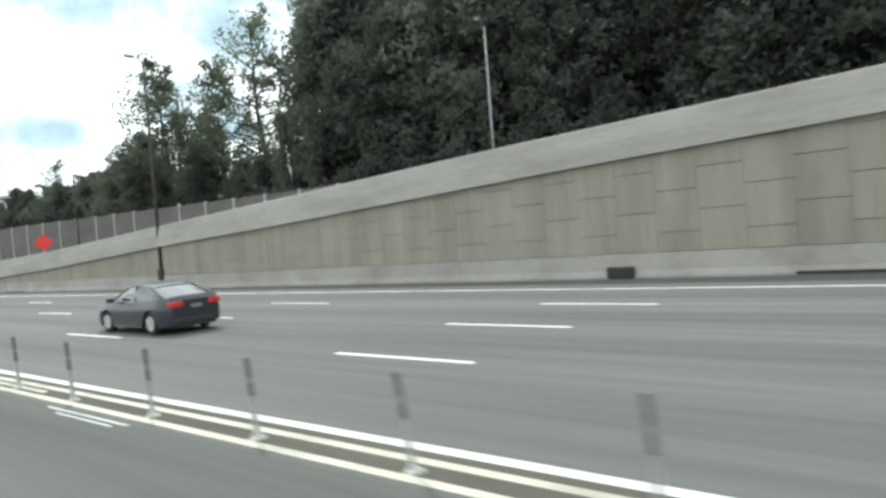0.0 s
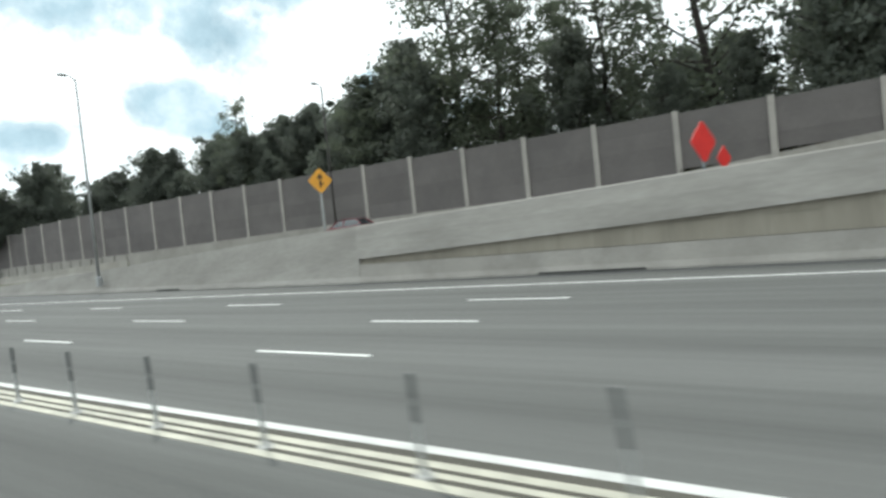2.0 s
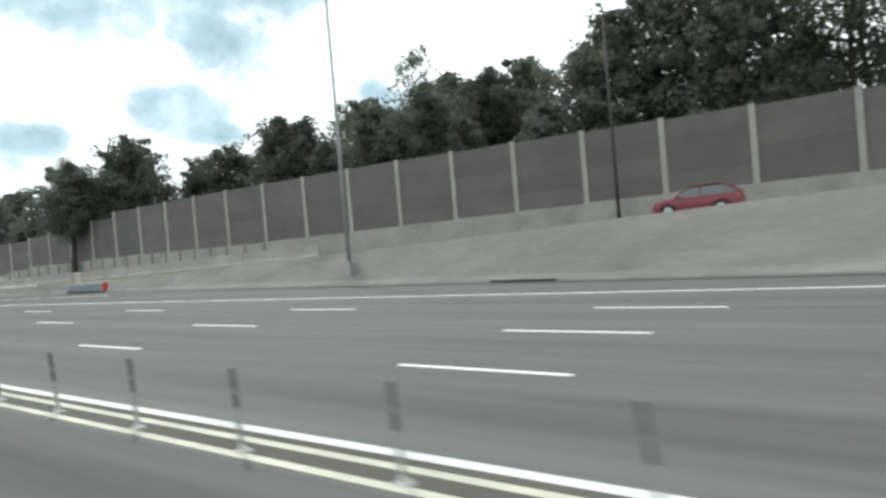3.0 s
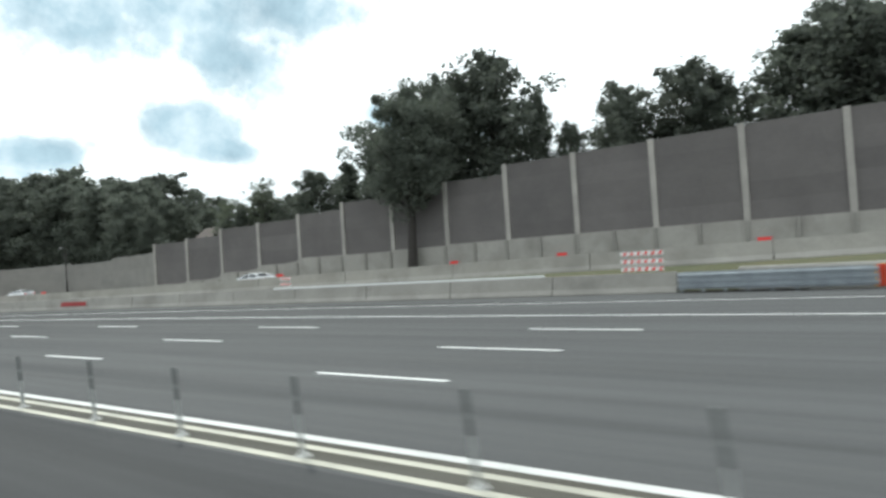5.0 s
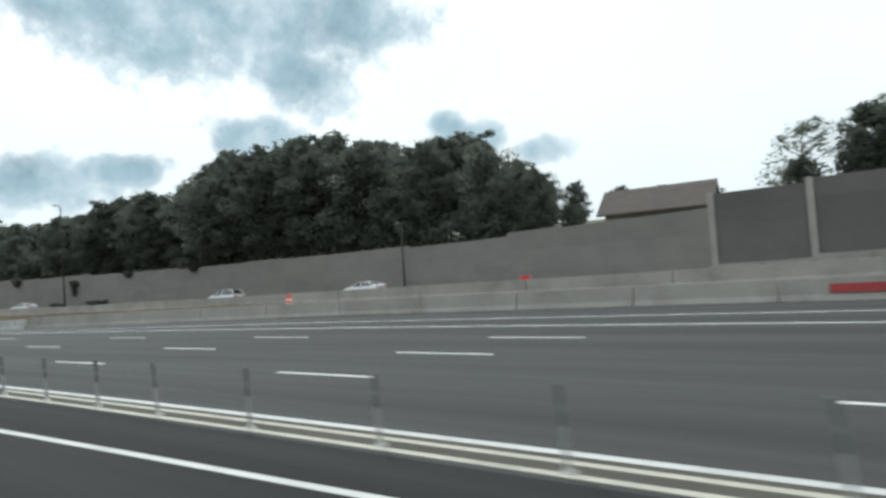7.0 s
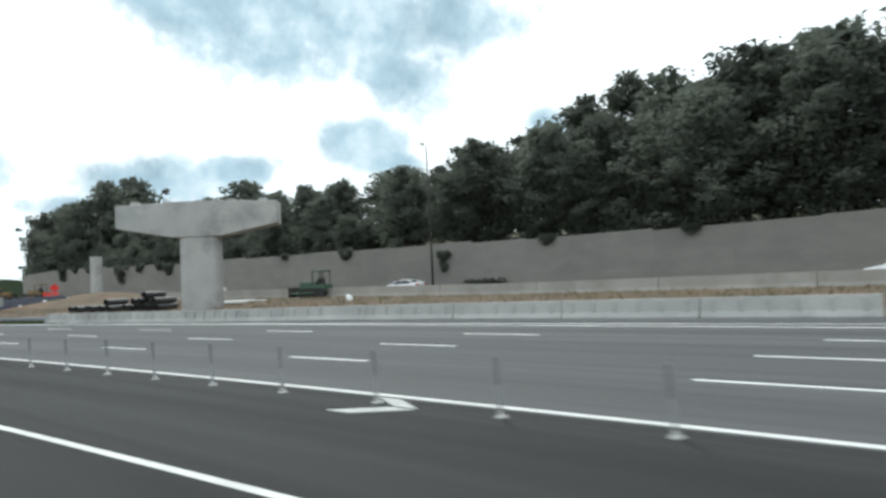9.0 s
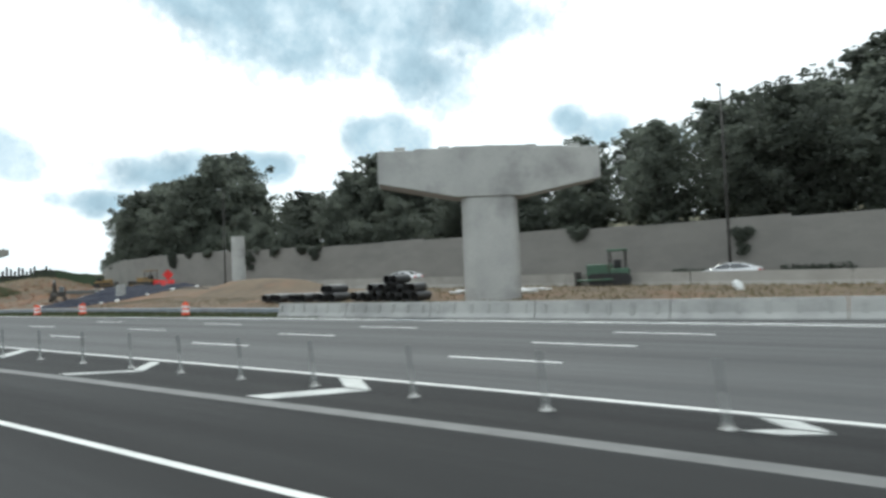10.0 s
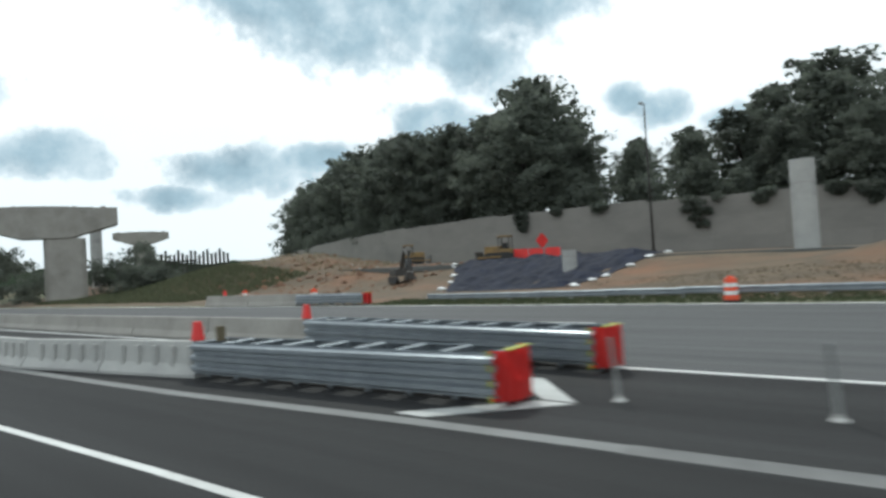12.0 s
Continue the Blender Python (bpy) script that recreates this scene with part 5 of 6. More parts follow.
# grass: a verge beside the guard rail and a green heap beyond it
def blades(name, area, count, h, mat, label, seed):
    r2 = np.random.default_rng(seed)
    verts, faces = [], []
    s0, s1, d0, d1 = area
    for i in range(count):
        s, d = r2.uniform(s0, s1), r2.uniform(d0, d1)
        p = road(s, d, ground_z(s, d) - 0.02)
        a = r2.uniform(0, 6.28)
        hh, w = h * r2.uniform(0.5, 1.3), 0.05 + 0.1 * h
        c, t = Vector((math.cos(a) * w, math.sin(a) * w, 0)), Vector((r2.normal() * hh * 0.3, r2.normal() * hh * 0.3, hh))
        verts += [p - c, p + c, p + t]
        faces.append((3 * i, 3 * i + 1, 3 * i + 2))
    me = bpy.data.meshes.new(name)
    me.from_pydata([tuple(v) for v in verts], [], faces)
    me.materials.append(mat)
    return tagged(new(name, me), label, "grass", kind="stuff")


GRASS_LEAF = leaf_material("grass_blades", (0.040, 0.056, 0.026), (0.078, 0.090, 0.044), gloss=0.7)
OLIVE_LEAF = leaf_material("rough_grass", (0.066, 0.078, 0.042), (0.125, 0.132, 0.074), gloss=0.8)
STRAW_LEAF = leaf_material("sparse_straw", (0.105, 0.088, 0.056), (0.165, 0.136, 0.086), gloss=0.85)
DRY_LEAF = leaf_material("dry_stalks", (0.15, 0.13, 0.08), (0.23, 0.195, 0.12))
blades("verge_grass", (318, 376, 20.4, 23.6), 11000, 0.16, GRASS_LEAF, "short green grass along the guard rail", 3)
blades("heap_grass", (406, 448, 24.5, 40.0), 18000, 0.42, OLIVE_LEAF, "rough olive-green grass on the heap of soil", 4)
blades("slope_grass", (324, 366, 24.0, 33.0), 5000, 0.09, STRAW_LEAF, "sparse dry grass on the slope of soil", 7)
blades("dry_grass", (224, 330, 26.0, 39.0), 7000, 0.22, DRY_LEAF, "dry straw-coloured grass beside the barrier", 5)
blades("bank_grass", (398, 436, 40.0, 50.0), 1500, 0.3, DRY_LEAF, "dry straw-coloured stalks on the building site", 6)

# ---------------------------------------------------------------- vehicles
GLASS = glass_material("car_glass")
CHROME = surface("bright_wheel", (0.55, 0.56, 0.57), 0.3, 0.9, second=(0.45, 0.46, 0.47), scale=4, fine=20, bump=0.0)
RED_LAMP = surface("tail_lamp", (0.55, 0.02, 0.015), 0.25, second=(0.45, 0.015, 0.012), scale=4, fine=20, bump=0.0, coat=0.6)
CLEAR_LAMP = surface("head_lamp", (0.75, 0.76, 0.78), 0.2, second=(0.65, 0.66, 0.68), scale=4, fine=20, bump=0.0, coat=0.6)


def loft(stations, bm=None):
    """Skin through cross-sections: each (x, outline of (y, z) points from the middle line outwards), mirrored."""
    bm = bm or bmesh.new()
    rows = []
    for x, pts in stations:
        ring = [bm.verts.new((x, y, z)) for y, z in pts] + [bm.verts.new((x, -y, z)) for y, z in reversed(pts)]
        rows.append(ring)
    n = len(rows[0])
    for a, b in zip(rows, rows[1:]):
        for j in range(n):
            bm.faces.new((a[j], a[(j + 1) % n], b[(j + 1) % n], b[j]))
    bm.faces.new(rows[0]), bm.faces.new(rows[-1][::-1])
    bmesh.ops.recalc_face_normals(bm, faces=bm.faces[:])
    return bm


SHAPES = {
    "sedan": dict(length=4.63, width=0.9, top=[(-2.31, 0.62), (-2.2, 0.74), (-1.6, 0.90), (-0.95, 0.98), (0.0, 0.97), (1.0, 1.0), (1.75, 1.06), (2.2, 1.07), (2.31, 0.95)],
                  cabin=[(-1.15, 0.96, 0.96), (-0.35, 1.36, 0.97), (0.25, 1.43, 0.97), (0.95, 1.38, 0.99), (1.9, 1.07, 1.05)], wheels=(-1.38, 1.32), r=0.33),
    "suv": dict(length=4.9, width=0.96, top=[(-2.45, 0.75), (-2.35, 0.92), (-1.7, 1.06), (-1.05, 1.12), (0.0, 1.10), (1.2, 1.12), (2.0, 1.15), (2.38, 1.15), (2.45, 0.95)],
                cabin=[(-1.25, 1.10, 1.10), (-0.5, 1.66, 1.10), (0.3, 1.76, 1.10), (1.6, 1.74, 1.12), (2.36, 1.2, 1.14)], wheels=(-1.5, 1.42), r=0.38),
}


def vehicle(kind, s, d, z, paint, label, turn=0.0):
    S = SHAPES[kind]
    W = S["width"]
    ob = thing("car", None, None, label, "car", m=at(s, d, z, turn))
    xs = [x for x, _ in S["top"]]
    half = S["length"] / 2

    def halfw(x):
        return W * (1 - 0.20 * max(0, (abs(x) / half - 0.72) / 0.28) ** 2)

    st = []
    for x in sorted(set(xs + [i * 0.2 - half + 0.1 for i in range(int(S["length"] / 0.2))])):
        t = float(np.interp(x, xs, [q for _, q in S["top"]]))
        w = halfw(x)
        low = 0.20 + 0.10 * max(0, (abs(x) / half - 0.8) / 0.2)
        # wheel arches: the lower side lifts over each wheel
        for wx in S["wheels"]:
            u = abs(x - wx) / (S["r"] + 0.07)
            if u < 1:
                low = max(low, (S["r"] + 0.07) * math.sqrt(1 - u * u) + S["r"] * 0.95)
        low = min(low, t - 0.12)
        st.append((x, [(0.0, 0.2), (w * 0.80, 0.2), (w * 0.82, low), (w * 0.97, low), (w, max(low + 0.02, t * 0.55)), (w * 0.985, t * 0.80), (w * 0.93, t - 0.03), (w * 0.86, t), (0.0, t + 0.015)]))
    body = part("body", loft(st), paint, ob)
    body.data.shade_smooth()
    body.data.set_sharp_from_angle(angle=radians(34))
    # glazed cabin, with roof and pillars in the paint
    cab = []
    for x, zt, zb in S["cabin"]:
        f = (zt - zb) / 0.46
        cab.append((x, [(0.0, zb - 0.04), (W * 0.86, zb - 0.04), (W * (0.86 - 0.05 * f), zb + (zt - zb) * 0.5), (W * (0.84 - 0.17 * f), zt - 0.03), (W * 0.5, zt), (0.0, zt + 0.01)]))
    part("glazing", loft(cab), GLASS, ob, "dark glazing")
    rf = []
    roof = [c for c in S["cabin"]][1:-1]
    x0, x1 = roof[0][0] - 0.06, roof[-1][0] + 0.12
    for i in range(7):
        x = x0 + (x1 - x0) * i / 6
        zt = float(np.interp(x, [c[0] for c in S["cabin"]], [c[1] for c in S["cabin"]])) + 0.012
        rf.append((x, [(0.0, zt - 0.06), (W * 0.68, zt - 0.06), (W * 0.69, zt - 0.03), (W * 0.5, zt + 0.008), (0.0, zt + 0.02)]))
    part("roof", loft(rf), paint, ob, smooth=False)
    c = S["cabin"]
    for side in (-1, 1):
        for i, (xa, za, xb, zb2) in enumerate(((c[0][0], c[0][1], c[1][0], c[1][1]), (c[2][0] + 0.05, c[2][2], c[2][0] - 0.02, c[2][1]), (c[-1][0], c[-1][1], c[-2][0] + 0.05, c[-2][1]))):
            bm = bmesh.new()
            tube(bm, (xa, side * W * 0.855, za - 0.02), (xb, side * W * 0.685, zb2 - 0.03), 0.045, 0.04, 6)
            part("pillar", bm, paint, ob)
        bm = bmesh.new()
        box(bm, c[0][0] + 0.28, c[0][0] + 0.42, side * (W + 0.11) - 0.1, side * (W + 0.11) + 0.1, c[0][2] - 0.02, c[0][2] + 0.13, 0.03)
        part("mirror", bm, paint, ob)
        bm = bmesh.new()
        box(bm, half - 0.46, half + 0.005, side * W * 0.64 - 0.2, side * W * 0.64 + 0.2, S["top"][-2][1] - 0.29, S["top"][-2][1] - 0.13, 0.04)
        part("tail_lamp", bm, RED_LAMP, ob, "red tail lamp")
        bm = bmesh.new()
        box(bm, -half + 0.02, -half + 0.3, side * W * 0.60 - 0.17, side * W * 0.60 + 0.17, S["top"][1][1] - 0.16, S["top"][1][1] - 0.02, 0.03)
        part("head_lamp", bm, CLEAR_LAMP, ob, "clear head lamp")
        bm = bmesh.new()
        box(bm, c[1][0] + 0.45, c[1][0] + 0.62, side * W * 0.975 - 0.02, side * W * 0.975 + 0.02, c[0][2] - 0.12, c[0][2] - 0.09)
        part("door_handle", bm, paint, ob)
    bm = bmesh.new()
    box(bm, half - 0.06, half + 0.004, -0.16, 0.16, 0.72, 0.82)
    part("number_plate", bm, BAND_PALE, ob, "plain grey plate")
    bm = bmesh.new()
    box(bm, half - 0.14, half + 0.03, -W * 0.78, W * 0.78, 0.3, 0.46, 0.04)
    part("bumper", bm, BLACK, ob, "black lower bumper")
    for wx in S["wheels"]:
        for side in (-1, 1):
            r = S["r"]
            bm = bmesh.new()
            bmesh.ops.create_cone(bm, cap_ends=True, segments=24, radius1=r, radius2=r, depth=0.21, matrix=Matrix.Translation((wx, side * (W - 0.13), r)) @ Matrix.Rotation(math.pi / 2, 4, "X"))
            bmesh.ops.bevel(bm, geom=[e for e in bm.edges if e.calc_face_angle(0) > 1.0], offset=0.04, segments=2, affect="EDGES")
            tyre = part("wheel", bm, BLACK, ob, "black tyre with a bright rim")
            bm = bmesh.new()
            bmesh.ops.create_cone(bm, cap_ends=True, segments=20, radius1=r * 0.66, radius2=r * 0.60, depth=0.02, matrix=Matrix.Translation((wx, side * (W - 0.02), r)) @ Matrix.Rotation(-side * math.pi / 2, 4, "X"))
            for k in range(5):
                a = k * 1.2566
                tube(bm, (wx, side * (W - 0.01), r), (wx + math.cos(a) * r * 0.6, side * (W - 0.012), r + math.sin(a) * r * 0.6), 0.035, 0.03, 5)
            part("rim", bm, CHROME, tyre)
    return ob


def car_paint(name, col, rough=0.3, metal=0.3):
    return surface(name, col, rough, metal, second=tuple(v * 0.9 for v in col), scale=2, fine=30, bump=0.0, coat=0.5)


PAINT_GREY = car_paint("grey_car_paint", (0.022, 0.023, 0.032), 0.35, 0.3)
PAINT_WHITE = car_paint("white_car_paint", (0.74, 0.75, 0.76), 0.3, 0.0)
PAINT_RED = car_paint("red_car_paint", (0.15, 0.006, 0.014), 0.35, 0.2)
vehicle("sedan", 18.45, 9.98, 0.0, PAINT_GREY, "dark grey four-door sedan driving on the motorway", -1.5)
vehicle("suv", 96.0, 38.5, upper_z(96) + 0.07, PAINT_RED, "red estate car on the side carriageway")
vehicle("sedan", 191.0, 38.0, upper_z(191) + 0.07, PAINT_WHITE, "white sedan on the side carriageway")
for s, d, kind, p, label in ((300.6, 45.5, "sedan", PAINT_WHITE, "white sedan below the tan wall"), (331.0, 45.5, "sedan", PAINT_WHITE, "white sedan below the tan wall"),
                                                          (243.0, 45.5, "sedan", PAINT_WHITE, "white sedan below the tan wall"), (262.0, 45.5, "suv", PAINT_WHITE, "white estate car below the tan wall")):
    vehicle(kind, s, d, tan_low(s) + 0.0, p, label)

# ---------------------------------------------------------------- the building site
MACHINE_Y = surface("yellow_machine", (0.27, 0.17, 0.055), 0.65, second=(0.16, 0.10, 0.04), scale=1.5, fine=9, stain=(0.16, 0.11, 0.06), stain_scale=0.9, bump=0.1)
MACHINE_G = surface("green_machine", (0.06, 0.13, 0.08), 0.55, second=(0.045, 0.09, 0.06), scale=1.5, fine=9, stain=(0.09, 0.08, 0.05), stain_scale=0.9, bump=0.1)
MACHINE_D = surface("dark_machine", (0.035, 0.033, 0.03), 0.6, second=(0.05, 0.045, 0.04), scale=1.5, fine=9, bump=0.1)


def tracks(ob, length, wide, h):
    for side in (-1, 1):
        bm = bmesh.new()
        pts = []
        for i in range(9):
            a = math.pi / 2 - math.pi * i / 8
            pts.append((length / 2 - h / 2 + math.cos(a) * h / 2, h / 2 + math.sin(a) * h / 2))
        for i in range(9):
            a = -math.pi / 2 - math.pi * i / 8
            pts.append((-length / 2 + h / 2 + math.cos(a) * h / 2, h / 2 + math.sin(a) * h / 2))
        extrude_y(bm, pts, side * wide / 2 - 0.22, side * wide / 2 + 0.22)
        part("track", bm, BLACK, ob, "muddy black track")


def excavator(s, d, z, turn, paint, label, size=1.0):
    ob = thing("excavator", None, None, label, "excavator", "machines on the building site", m=at(s, d, z, turn) @ Matrix.Scale(size, 4))
    tracks(ob, 3.4, 2.1, 0.8)
    bm = bmesh.new()
    box(bm, -1.2, 1.5, -1.15, 1.15, 0.85, 1.75, 0.12)
    part("house", bm, paint, ob)
    bm = bmesh.new()
    box(bm, -1.15, 0.1, -1.1, -0.2, 1.7, 2.75, 0.1)
    part("cab", bm, GLASS, ob, "dark glazed cab")
    bm = bmesh.new()
    tube(bm, (-0.8, 0.3, 1.5), (-2.6, 0.3, 3.9), 0.26, 0.2, 6)
    tube(bm, (-2.6, 0.3, 3.9), (-4.0, 0.3, 3.3), 0.2, 0.16, 6)
    part("boom", bm, paint, ob)
    bm = bmesh.new()
    tube(bm, (-4.0, 0.3, 3.4), (-4.3, 0.3, 1.3), 0.17, 0.12, 6)
    part("stick", bm, paint, ob)
    bm = bmesh.new()
    extrude_y(bm, [(-4.55, 1.3), (-4.1, 1.4), (-3.6, 0.8), (-3.9, 0.35), (-4.5, 0.45)], -0.15, 0.75)
    part("bucket", bm, MACHINE_D, ob, "dark steel bucket")
    return ob


def bulldozer(s, d, z, turn, paint, label, size=1.0):
    ob = thing("bulldozer", None, None, label, "bulldozer", "machines on the building site", m=at(s, d, z, turn) @ Matrix.Scale(size, 4))
    tracks(ob, 3.2, 1.9, 0.95)
    bm = bmesh.new()
    box(bm, -1.7, 0.2, -0.55, 0.55, 0.7, 1.65, 0.1)
    box(bm, 0.1, 1.4, -0.95, 0.95, 0.8, 1.3, 0.08)
    part("hull", bm, paint, ob)
    for x in (0.0, 1.15):
        for y in (-0.75, 0.75):
            bm = bmesh.new()
            tube(bm, (x, y, 1.2), (x, y, 2.65), 0.06, 0.06, 6)
            part("cab_post", bm, MACHINE_D, ob, "dark cab post")
    bm = bmesh.new()
    box(bm, -0.15, 1.3, -0.85, 0.85, 2.6, 2.74, 0.04)
    part("cab_roof", bm, paint, ob)
    bm = bmesh.new()
    box(bm, 0.3, 0.85, -0.35, 0.35, 1.25, 1.95, 0.08)
    part("seat", bm, BLACK, ob)
    bm = bmesh.new()
    extrude_y(bm, [(-2.5, 0.1), (-2.35, 0.1), (-2.28, 0.55), (-2.4, 1.1), (-2.52, 1.1), (-2.42, 0.55)], -1.5, 1.5)
    part("blade", bm, MACHINE_D, ob, "worn steel blade")
    for y in (-1.25, 1.25):
        bm = bmesh.new()
        tube(bm, (-2.35, y, 0.45), (0.3, y, 0.5), 0.09, 0.09, 6)
        part("push_arm", bm, paint, ob)
    return ob


bulldozer(307.4, 40.2, ground_z(307.4, 40.2), 15, MACHINE_G, "dark green bulldozer on the bare soil")
excavator(389.4, 38.0, ground_z(389.4, 38.0), 150, MACHINE_D, "dark excavator with a bent arm on the building site", 0.8)
bulldozer(397.6, 48.8, ground_z(397.6, 48.8), 230, MACHINE_Y, "muddy yellow bulldozer on the building site", 0.85)
bulldozer(385.4, 49.6, ground_z(385.4, 49.6), 20, MACHINE_Y, "muddy yellow bulldozer with a cab roof on the building site", 1.0)

# tarpaulin drawn over a slope of soil
TARP = surface("blue_tarpaulin", (0.013, 0.018, 0.038), 0.75, second=(0.007, 0.009, 0.017), scale=0.9, fine=6, bump=0.6, bump_scale=5, spec=0.12)


def tarpaulin():
    bm = bmesh.new()
    rows = []
    n, m = 60, 40
    for i in range(n + 1):
        u = i / n
        row = []
        for j in range(m + 1):
            v = j / m
            s = (1 - v) * (367.0 + 10.0 * u) + v * (365.8 + 20.5 * u)
            d = (1 - v) * (30.2 - 0.6 * u) + v * (46.0 - 3.0 * u)
            s += (0.9 * noise.noise((v * 5.0, 7.0, 0.0)) + 0.35 * noise.noise((v * 13.0, 9.0, 0.0))) * (1 if u > 0.5 else 0.6)
            d += (1.1 * noise.noise((u * 4.0, 3.0, 0.0)) + 0.4 * noise.noise((u * 11.0, 5.0, 0.0))) * (0.4 + 0.6 * v)
            e = min(1.0, 12 * u, 12 * (1 - u), 14 * v)
            z = ground_z(s, d) + 0.06 + e * (0.10 + 0.25 * v + 0.34 * noise.noise((s * 0.5, d * 0.28, 1.0)) + 0.20 * noise.noise((s * 1.5, d * 0.7, 4.0)) + 0.05 * noise.noise((s * 4.0, d * 2.5, 6.0)))
            row.append(bm.verts.new(road(s, d, z)))
        rows.append(row)
    for a, b in zip(rows, rows[1:]):
        for j in range(m):
            bm.faces.new((a[j], a[j + 1], b[j + 1], b[j]))
    bmesh.ops.recalc_face_normals(bm, faces=bm.faces[:])
    bmesh.ops.solidify(bm, geom=bm.faces[:], thickness=0.03)
    return thing("tarpaulin", bm, TARP, "dark blue wrinkled tarpaulin over a slope of soil", "tarpaulin")


tarpaulin()
for i, (s, d, r) in enumerate(((366.8, 30.4, 0.3), (366.5, 32.6, 0.28), (366.4, 34.4, 0.3), (366.1, 38.2, 0.26), (365.9, 41.6, 0.3), (365.7, 45.0, 0.26), (378.6, 31.0, 0.3), (380.4, 34.4, 0.28), (383.2, 38.4, 0.3), (385.8, 42.0, 0.3), (387.0, 43.4, 0.3), (382.0, 43.6, 0.28), (376.0, 44.4, 0.28))):
    bm = bmesh.new()
    bmesh.ops.create_icosphere(bm, subdivisions=2, radius=r)
    for v in bm.verts:
        v.co = Vector((v.co.x * 1.3, v.co.y * 0.8, v.co.z * 0.45)) * (1 + 0.5 * noise.noise(v.co * 3 + Vector((i, 0, 0))))
    thing("sandbag", bm, WHITE, "pale filled sandbag holding the tarpaulin", "sandbag", "sandbags round the tarpaulin", m=at(s, d, ground_z(s, d) + 0.12), smooth=True)

# black corrugated drain pipes in rows
PIPE_BLACK = surface("weathered_black_plastic", (0.034, 0.035, 0.036), 0.5, second=(0.05, 0.05, 0.05), scale=2, fine=14, bump=0.1)


def pipe_mesh(r, length):
    bm = bmesh.new()
    n, segs = 22, 16
    rings = []
    prof = []
    for i in range(n + 1):
        y = length * i / n
        prof.append((y, r * (1.0 if i % 2 else 0.93)))
    prof += [(length, r * 0.84), (0.0, r * 0.84)]
    for y, rr in prof:
        rings.append([bm.verts.new((math.cos(6.28319 * k / segs) * rr, y, math.sin(6.28319 * k / segs) * rr)) for k in range(segs)])
    for a, b in zip(rings, rings[1:] + rings[:1]):
        for k in range(segs):
            bm.faces.new((a[k], a[(k + 1) % segs], b[(k + 1) % segs], b[k]))
    bmesh.ops.recalc_face_normals(bm, faces=bm.faces[:])
    return mesh_of("drain_pipe", bm, PIPE_BLACK)


PIPE = pipe_mesh(0.34, 2.6)
spots = [(331.6 - 0.98 * i, 27.9, 0) for i in range(9)] + [(325.1, 28.0, 1), (324.1, 28.0, 1)] + [(322.4 - 0.95 * i, 28.6, 0) for i in range(7)] + [(320.6 - 0.95 * i, 28.7, 1) for i in range(5)] + [(319.4 - 0.95 * i, 28.8, 2) for i in range(2)]
for s, d, row in spots:
    ob = new("drain_pipe", PIPE)
    ob.matrix_world = at(s + random.uniform(-0.05, 0.05), d + random.uniform(-0.5, 0.3), ground_z(s, d + 1.0) + 0.35 + 0.60 * row, 15 + random.uniform(-4, 4))
    tagged(ob, "black corrugated plastic drain pipe lying on the soil", "pipe", "drain pipes in a row")

# clods and rubble strewn over the bare soil
def rubble(name, spots_of, count, size, mat, label, seed):
    r2 = random.Random(seed)
    verts, faces = [], []
    for i in range(count):
        s, d = spots_of(r2)
        c = road(s, d, ground_z(s, d))
        k = size * r2.uniform(0.3, 1.0) ** 1.5 * 1.6
        ring = [c + Vector((math.cos(a + r2.uniform(-0.4, 0.4)) * k * r2.uniform(0.7, 1.2), math.sin(a) * k * r2.uniform(0.7, 1.2), k * r2.uniform(-0.2, 0.35))) for a in (0.0, 1.26, 2.51, 3.77, 5.03)]
        n = len(verts)
        verts += [tuple(v) for v in ring] + [tuple(c + Vector((r2.uniform(-0.3, 0.3) * k, r2.uniform(-0.3, 0.3) * k, k * r2.uniform(0.45, 0.8))))]
        faces += [(n + j, n + (j + 1) % 5, n + 5) for j in range(5)]
    me = bpy.data.meshes.new(name)
    me.from_pydata(verts, [], faces)
    me.materials.append(mat)
    return tagged(new(name, me), label, "rubble", kind="stuff")


CLAY = surface("orange_clay", (0.19, 0.098, 0.052), 0.95, second=(0.11, 0.062, 0.038), scale=0.8, fine=6, bump=0.6, bump_scale=9)
rubble("soil_clods", lambda r: (r.uniform(386, 414), r.uniform(30, 50)), 420, 0.3, CLAY, "orange clods of clay strewn over the building site", 21)
rubble("site_stones", lambda r: (r.uniform(366, 404), r.uniform(42, 50)), 120, 0.2, CONCRETE, "pale stones strewn over the building site", 23)

# timber and pale pipes beside the pier
for i in range(7):
    bm = bmesh.new()
    tube(bm, (-2.6, 0, 0), (2.6, 0, 0), 0.09, 0.09, 10)
    thing("pale_pipe", bm, WHITE, "long pale plastic pipe lying on the soil", "pipe", "pale pipes", m=at(312.5 + (i % 3), 33.2 + i * 0.32, ground_z(312, 34) + 0.14 + 0.1 * (i % 2), 8 + i * 3))
bm = bmesh.new()
bmesh.ops.create_icosphere(bm, subdivisions=2, radius=0.3)
for v in bm.verts:
    v.co = Vector((v.co.x, v.co.y * 0.8, v.co.z * 1.1)) * (1 + 0.9 * noise.noise(v.co * 4))
thing("white_sack", bm, WHITE, "white sack standing in dry grass", "sack", m=at(297.9, 34.3, ground_z(297.9, 34.3) + 0.22), smooth=True)

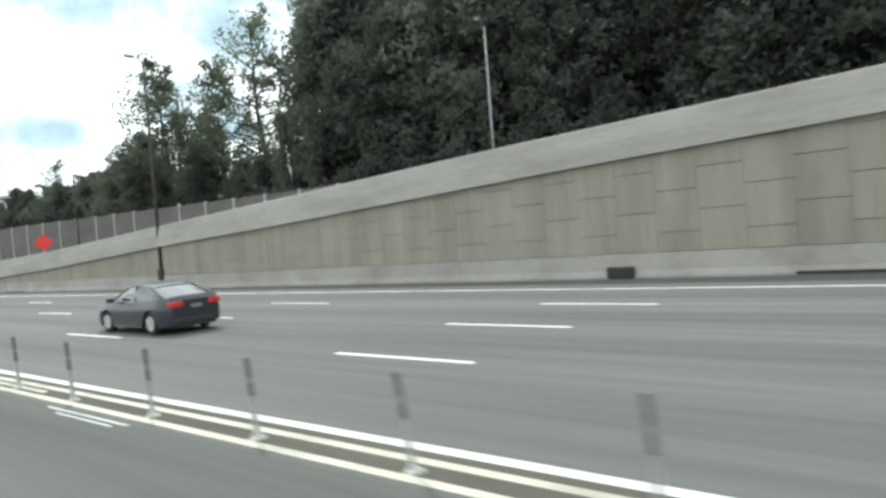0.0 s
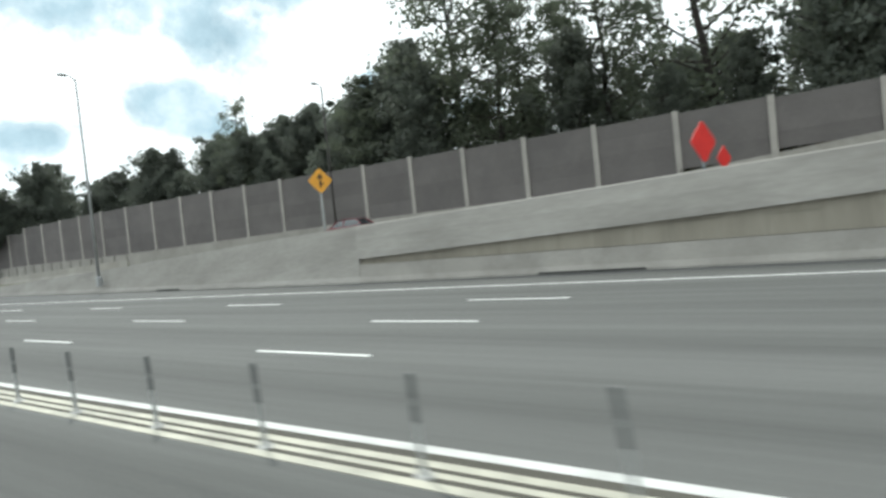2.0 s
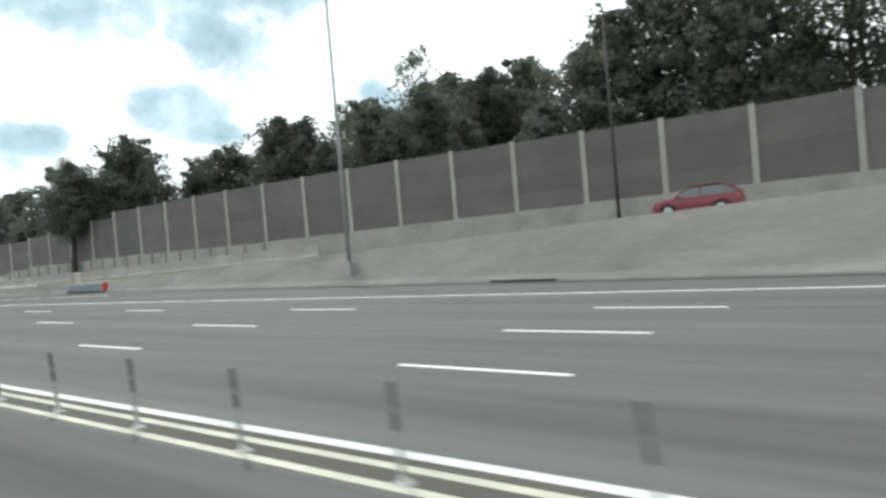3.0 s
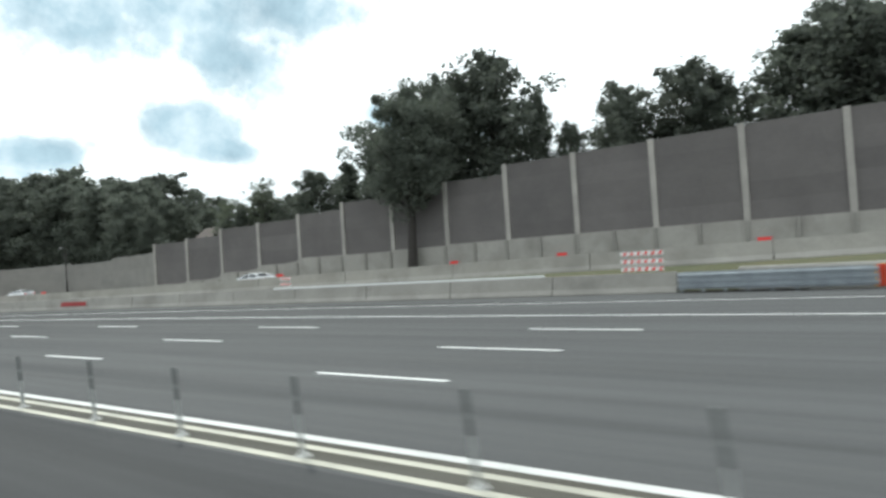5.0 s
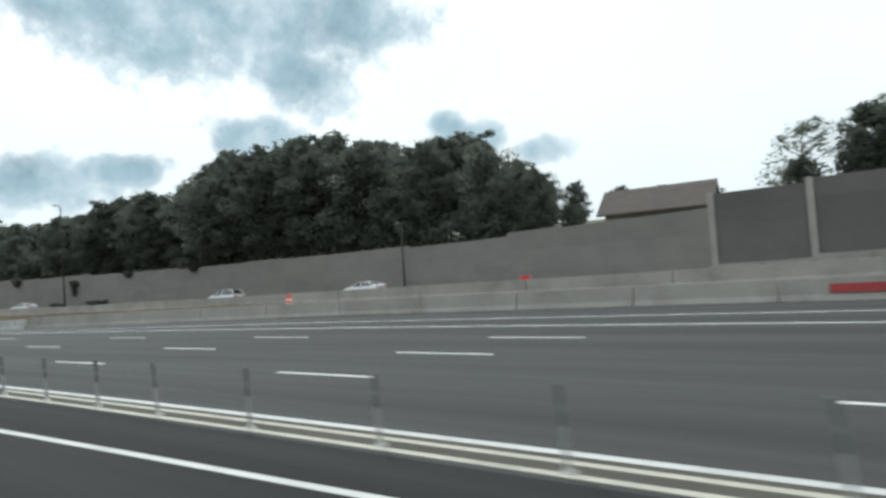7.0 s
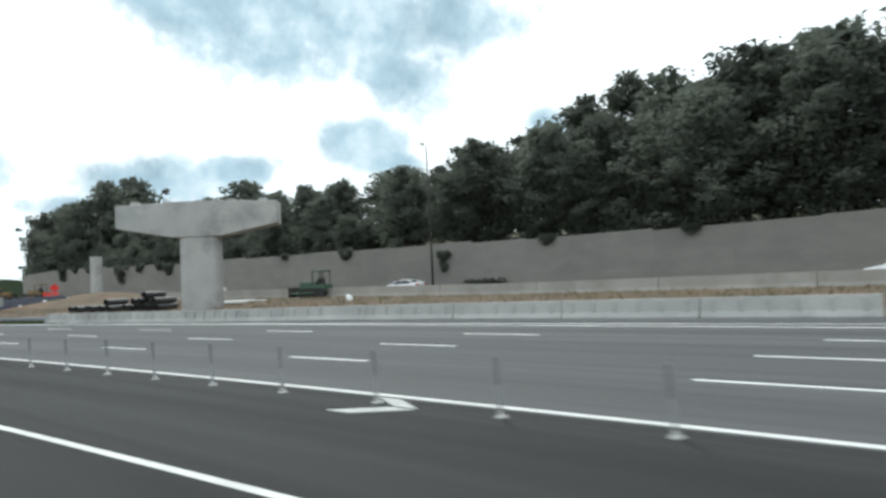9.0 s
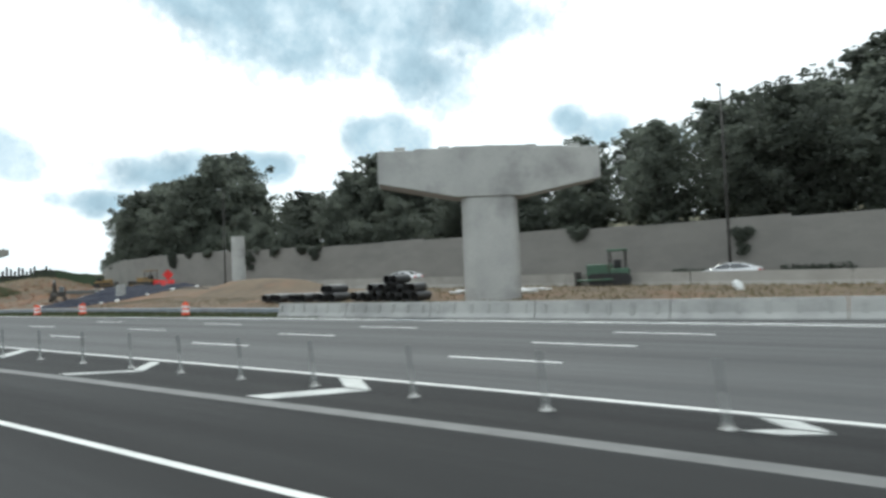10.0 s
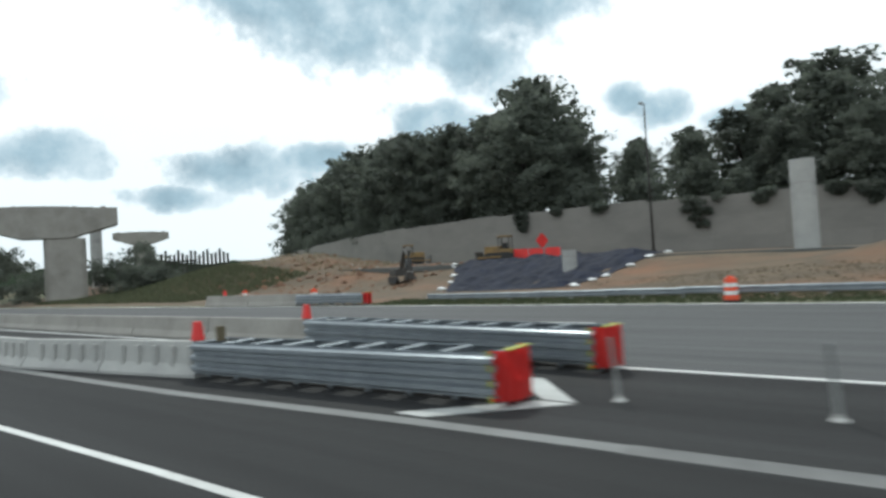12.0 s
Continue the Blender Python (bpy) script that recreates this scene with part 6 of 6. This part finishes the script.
# ---------------------------------------------------------------- roadside bits between the barriers
def barricade(s, d, z, turn):
    ob = thing("barricade", None, None, "white and red striped barricade behind the barrier", "barricade", m=at(s, d, z, turn))
    for k, zz in enumerate((0.55, 0.95, 1.35)):
        bm = bmesh.new()
        box(bm, -1.2, 1.2, -0.02, 0.02, zz - 0.1, zz + 0.1, 0.01)
        board = part("board", bm, WHITE, ob, "white board with red stripes")
        for i in range(6):
            x = -1.05 + i * 0.4
            bm = bmesh.new()
            for y in (-0.028, 0.028):
                v = [bm.verts.new((x + a, y, zz + b)) for a, b in ((0, -0.095), (0.15, -0.095), (0.25, 0.095), (0.10, 0.095))]
                bm.faces.new(v)
            part("stripe", bm, RED, board)
    for x in (-0.95, 0.95):
        bm = bmesh.new()
        box(bm, x - 0.03, x + 0.03, 0.02, 0.07, 0.0, 1.5, 0.005)
        box(bm, x - 0.03, x + 0.03, -0.6, 0.6, 0.0, 0.05, 0.005)
        part("upright", bm, STEEL, ob)


barricade(179.5, 30.6, 0.3, -25)
barricade(154.6, 31.0, 0.55, -15)
bm = sweep([(-0.09, 0.0), (-0.09, 0.10), (0.09, 0.10), (0.09, 0.0)], 159.0, 178.5, 3.0, d=lambda s: low_d(s), z=0.985)
thing("white_rail", bm, WHITE, "long white rail lying on top of the concrete barrier", "rail")
DEEP_RED = surface("deep_red_sheet", (0.33, 0.035, 0.035), 0.7, second=(0.24, 0.03, 0.03), scale=1.5, fine=10, bump=0.1)
bm = sweep([(-0.02, 0.0), (0.035, 0.36), (0.05, 0.36), (-0.005, 0.0)], 200.9, 204.7, 2.0, d=lambda s: low_d(s) - 0.235, z=0.36)
thing("red_sheet", bm, DEEP_RED, "red sheet fixed to the face of the concrete barrier", "sheet")
for s, d in ((186.0, 36.4), (172.0, 41.5), (163.5, 42.5), (150.5, 42.5), (222.0, 36.0), (379.0, 49.6), (380.9, 49.5), (382.8, 49.6)):
    ob = thing("safety_fence", None, None, "low piece of orange plastic safety fence", "safety fence", "orange safety fences", m=at(s, d, (upper_z(s) if s < 300 else ground_z(s, d)) + 0.05))
    bm = bmesh.new()
    half = 0.45 if s < 300 else 0.93
    box(bm, -half, half, -0.02, 0.02, 0.75 if s < 300 else 0.2, 1.15, 0.01)
    part("mesh_panel", bm, RED, ob)
    for x in (-half + 0.05, half - 0.05):
        bm = bmesh.new()
        tube(bm, (x, 0, 0), (x, 0, 1.25), 0.03, 0.03, 8)
        part("stake", bm, STEEL, ob)

# house with a brown roof behind the wall
ROOF = surface("brown_roof", (0.108, 0.088, 0.079), 0.9, second=(0.08, 0.066, 0.06), scale=0.8, fine=8, bump=0.5, bump_scale=10)
SIDING = surface("house_siding", (0.34, 0.31, 0.27), 0.85, second=(0.29, 0.265, 0.23), scale=0.8, fine=8, bump=0.2)
house = thing("house", None, None, "house with a brown pitched roof behind the wall", "house", m=at(220.5, 63.5, 4.0, 6))
bm = bmesh.new()
box(bm, -4.6, 5.2, -3.5, 3.5, -1.0, 3.1)
part("wall", bm, SIDING, house)
bm = bmesh.new()
pts = [(-4.3, 2.9), (0.0, 5.6), (4.3, 2.9), (4.3, 3.1), (0.0, 5.85), (-4.3, 3.1)]
lo = [bm.verts.new((-5.3, y, z)) for y, z in pts]
hi = [bm.verts.new((5.9, y, z)) for y, z in pts]
for i in range(6):
    bm.faces.new((lo[i], lo[(i + 1) % 6], hi[(i + 1) % 6], hi[i]))
bm.faces.new(lo[::-1]), bm.faces.new(hi)
bmesh.ops.recalc_face_normals(bm, faces=bm.faces[:])
part("roof", bm, ROOF, house, "brown shingle roof")
bm = bmesh.new()
extrude_y(bm, [(0, 0), (0.1, 0), (0.1, 2.4), (0, 2.4)], -3.4, 3.4)
for v in bm.verts:
    if v.co.z > 2:
        v.co.y = 0.0
part("gable", bm, SIDING, house, m=Matrix.Translation((5.1, 0, 3.1)))

# far wooded skyline past the bend
FARWOOD = surface("far_woods", (0.035, 0.055, 0.03), 0.95, second=(0.05, 0.07, 0.04), scale=0.05, fine=0.5, bump=0.0)
bm = bmesh.new()
prev = None
for i in range(160):
    x = -900 - 4.0 * math.sin(i * 0.4)
    y = -500 + i * 6.0
    h = 17 + 7 * noise.noise((i * 0.13, 0, 0)) + 3 * noise.noise((i * 0.6, 2, 0)) + 1.5 * noise.noise((i * 1.7, 5, 0))
    row = [bm.verts.new((x, y, -2)), bm.verts.new((x, y, h)), bm.verts.new((x - 30, y, h - 2)), bm.verts.new((x - 30, y, -2))]
    if prev:
        for j in range(3):
            bm.faces.new((prev[j], row[j], row[j + 1], prev[j + 1]))
    prev = row
bmesh.ops.recalc_face_normals(bm, faces=bm.faces[:])
thing("far_woods", bm, FARWOOD, "distant dark wooded skyline", "woods", kind="stuff")
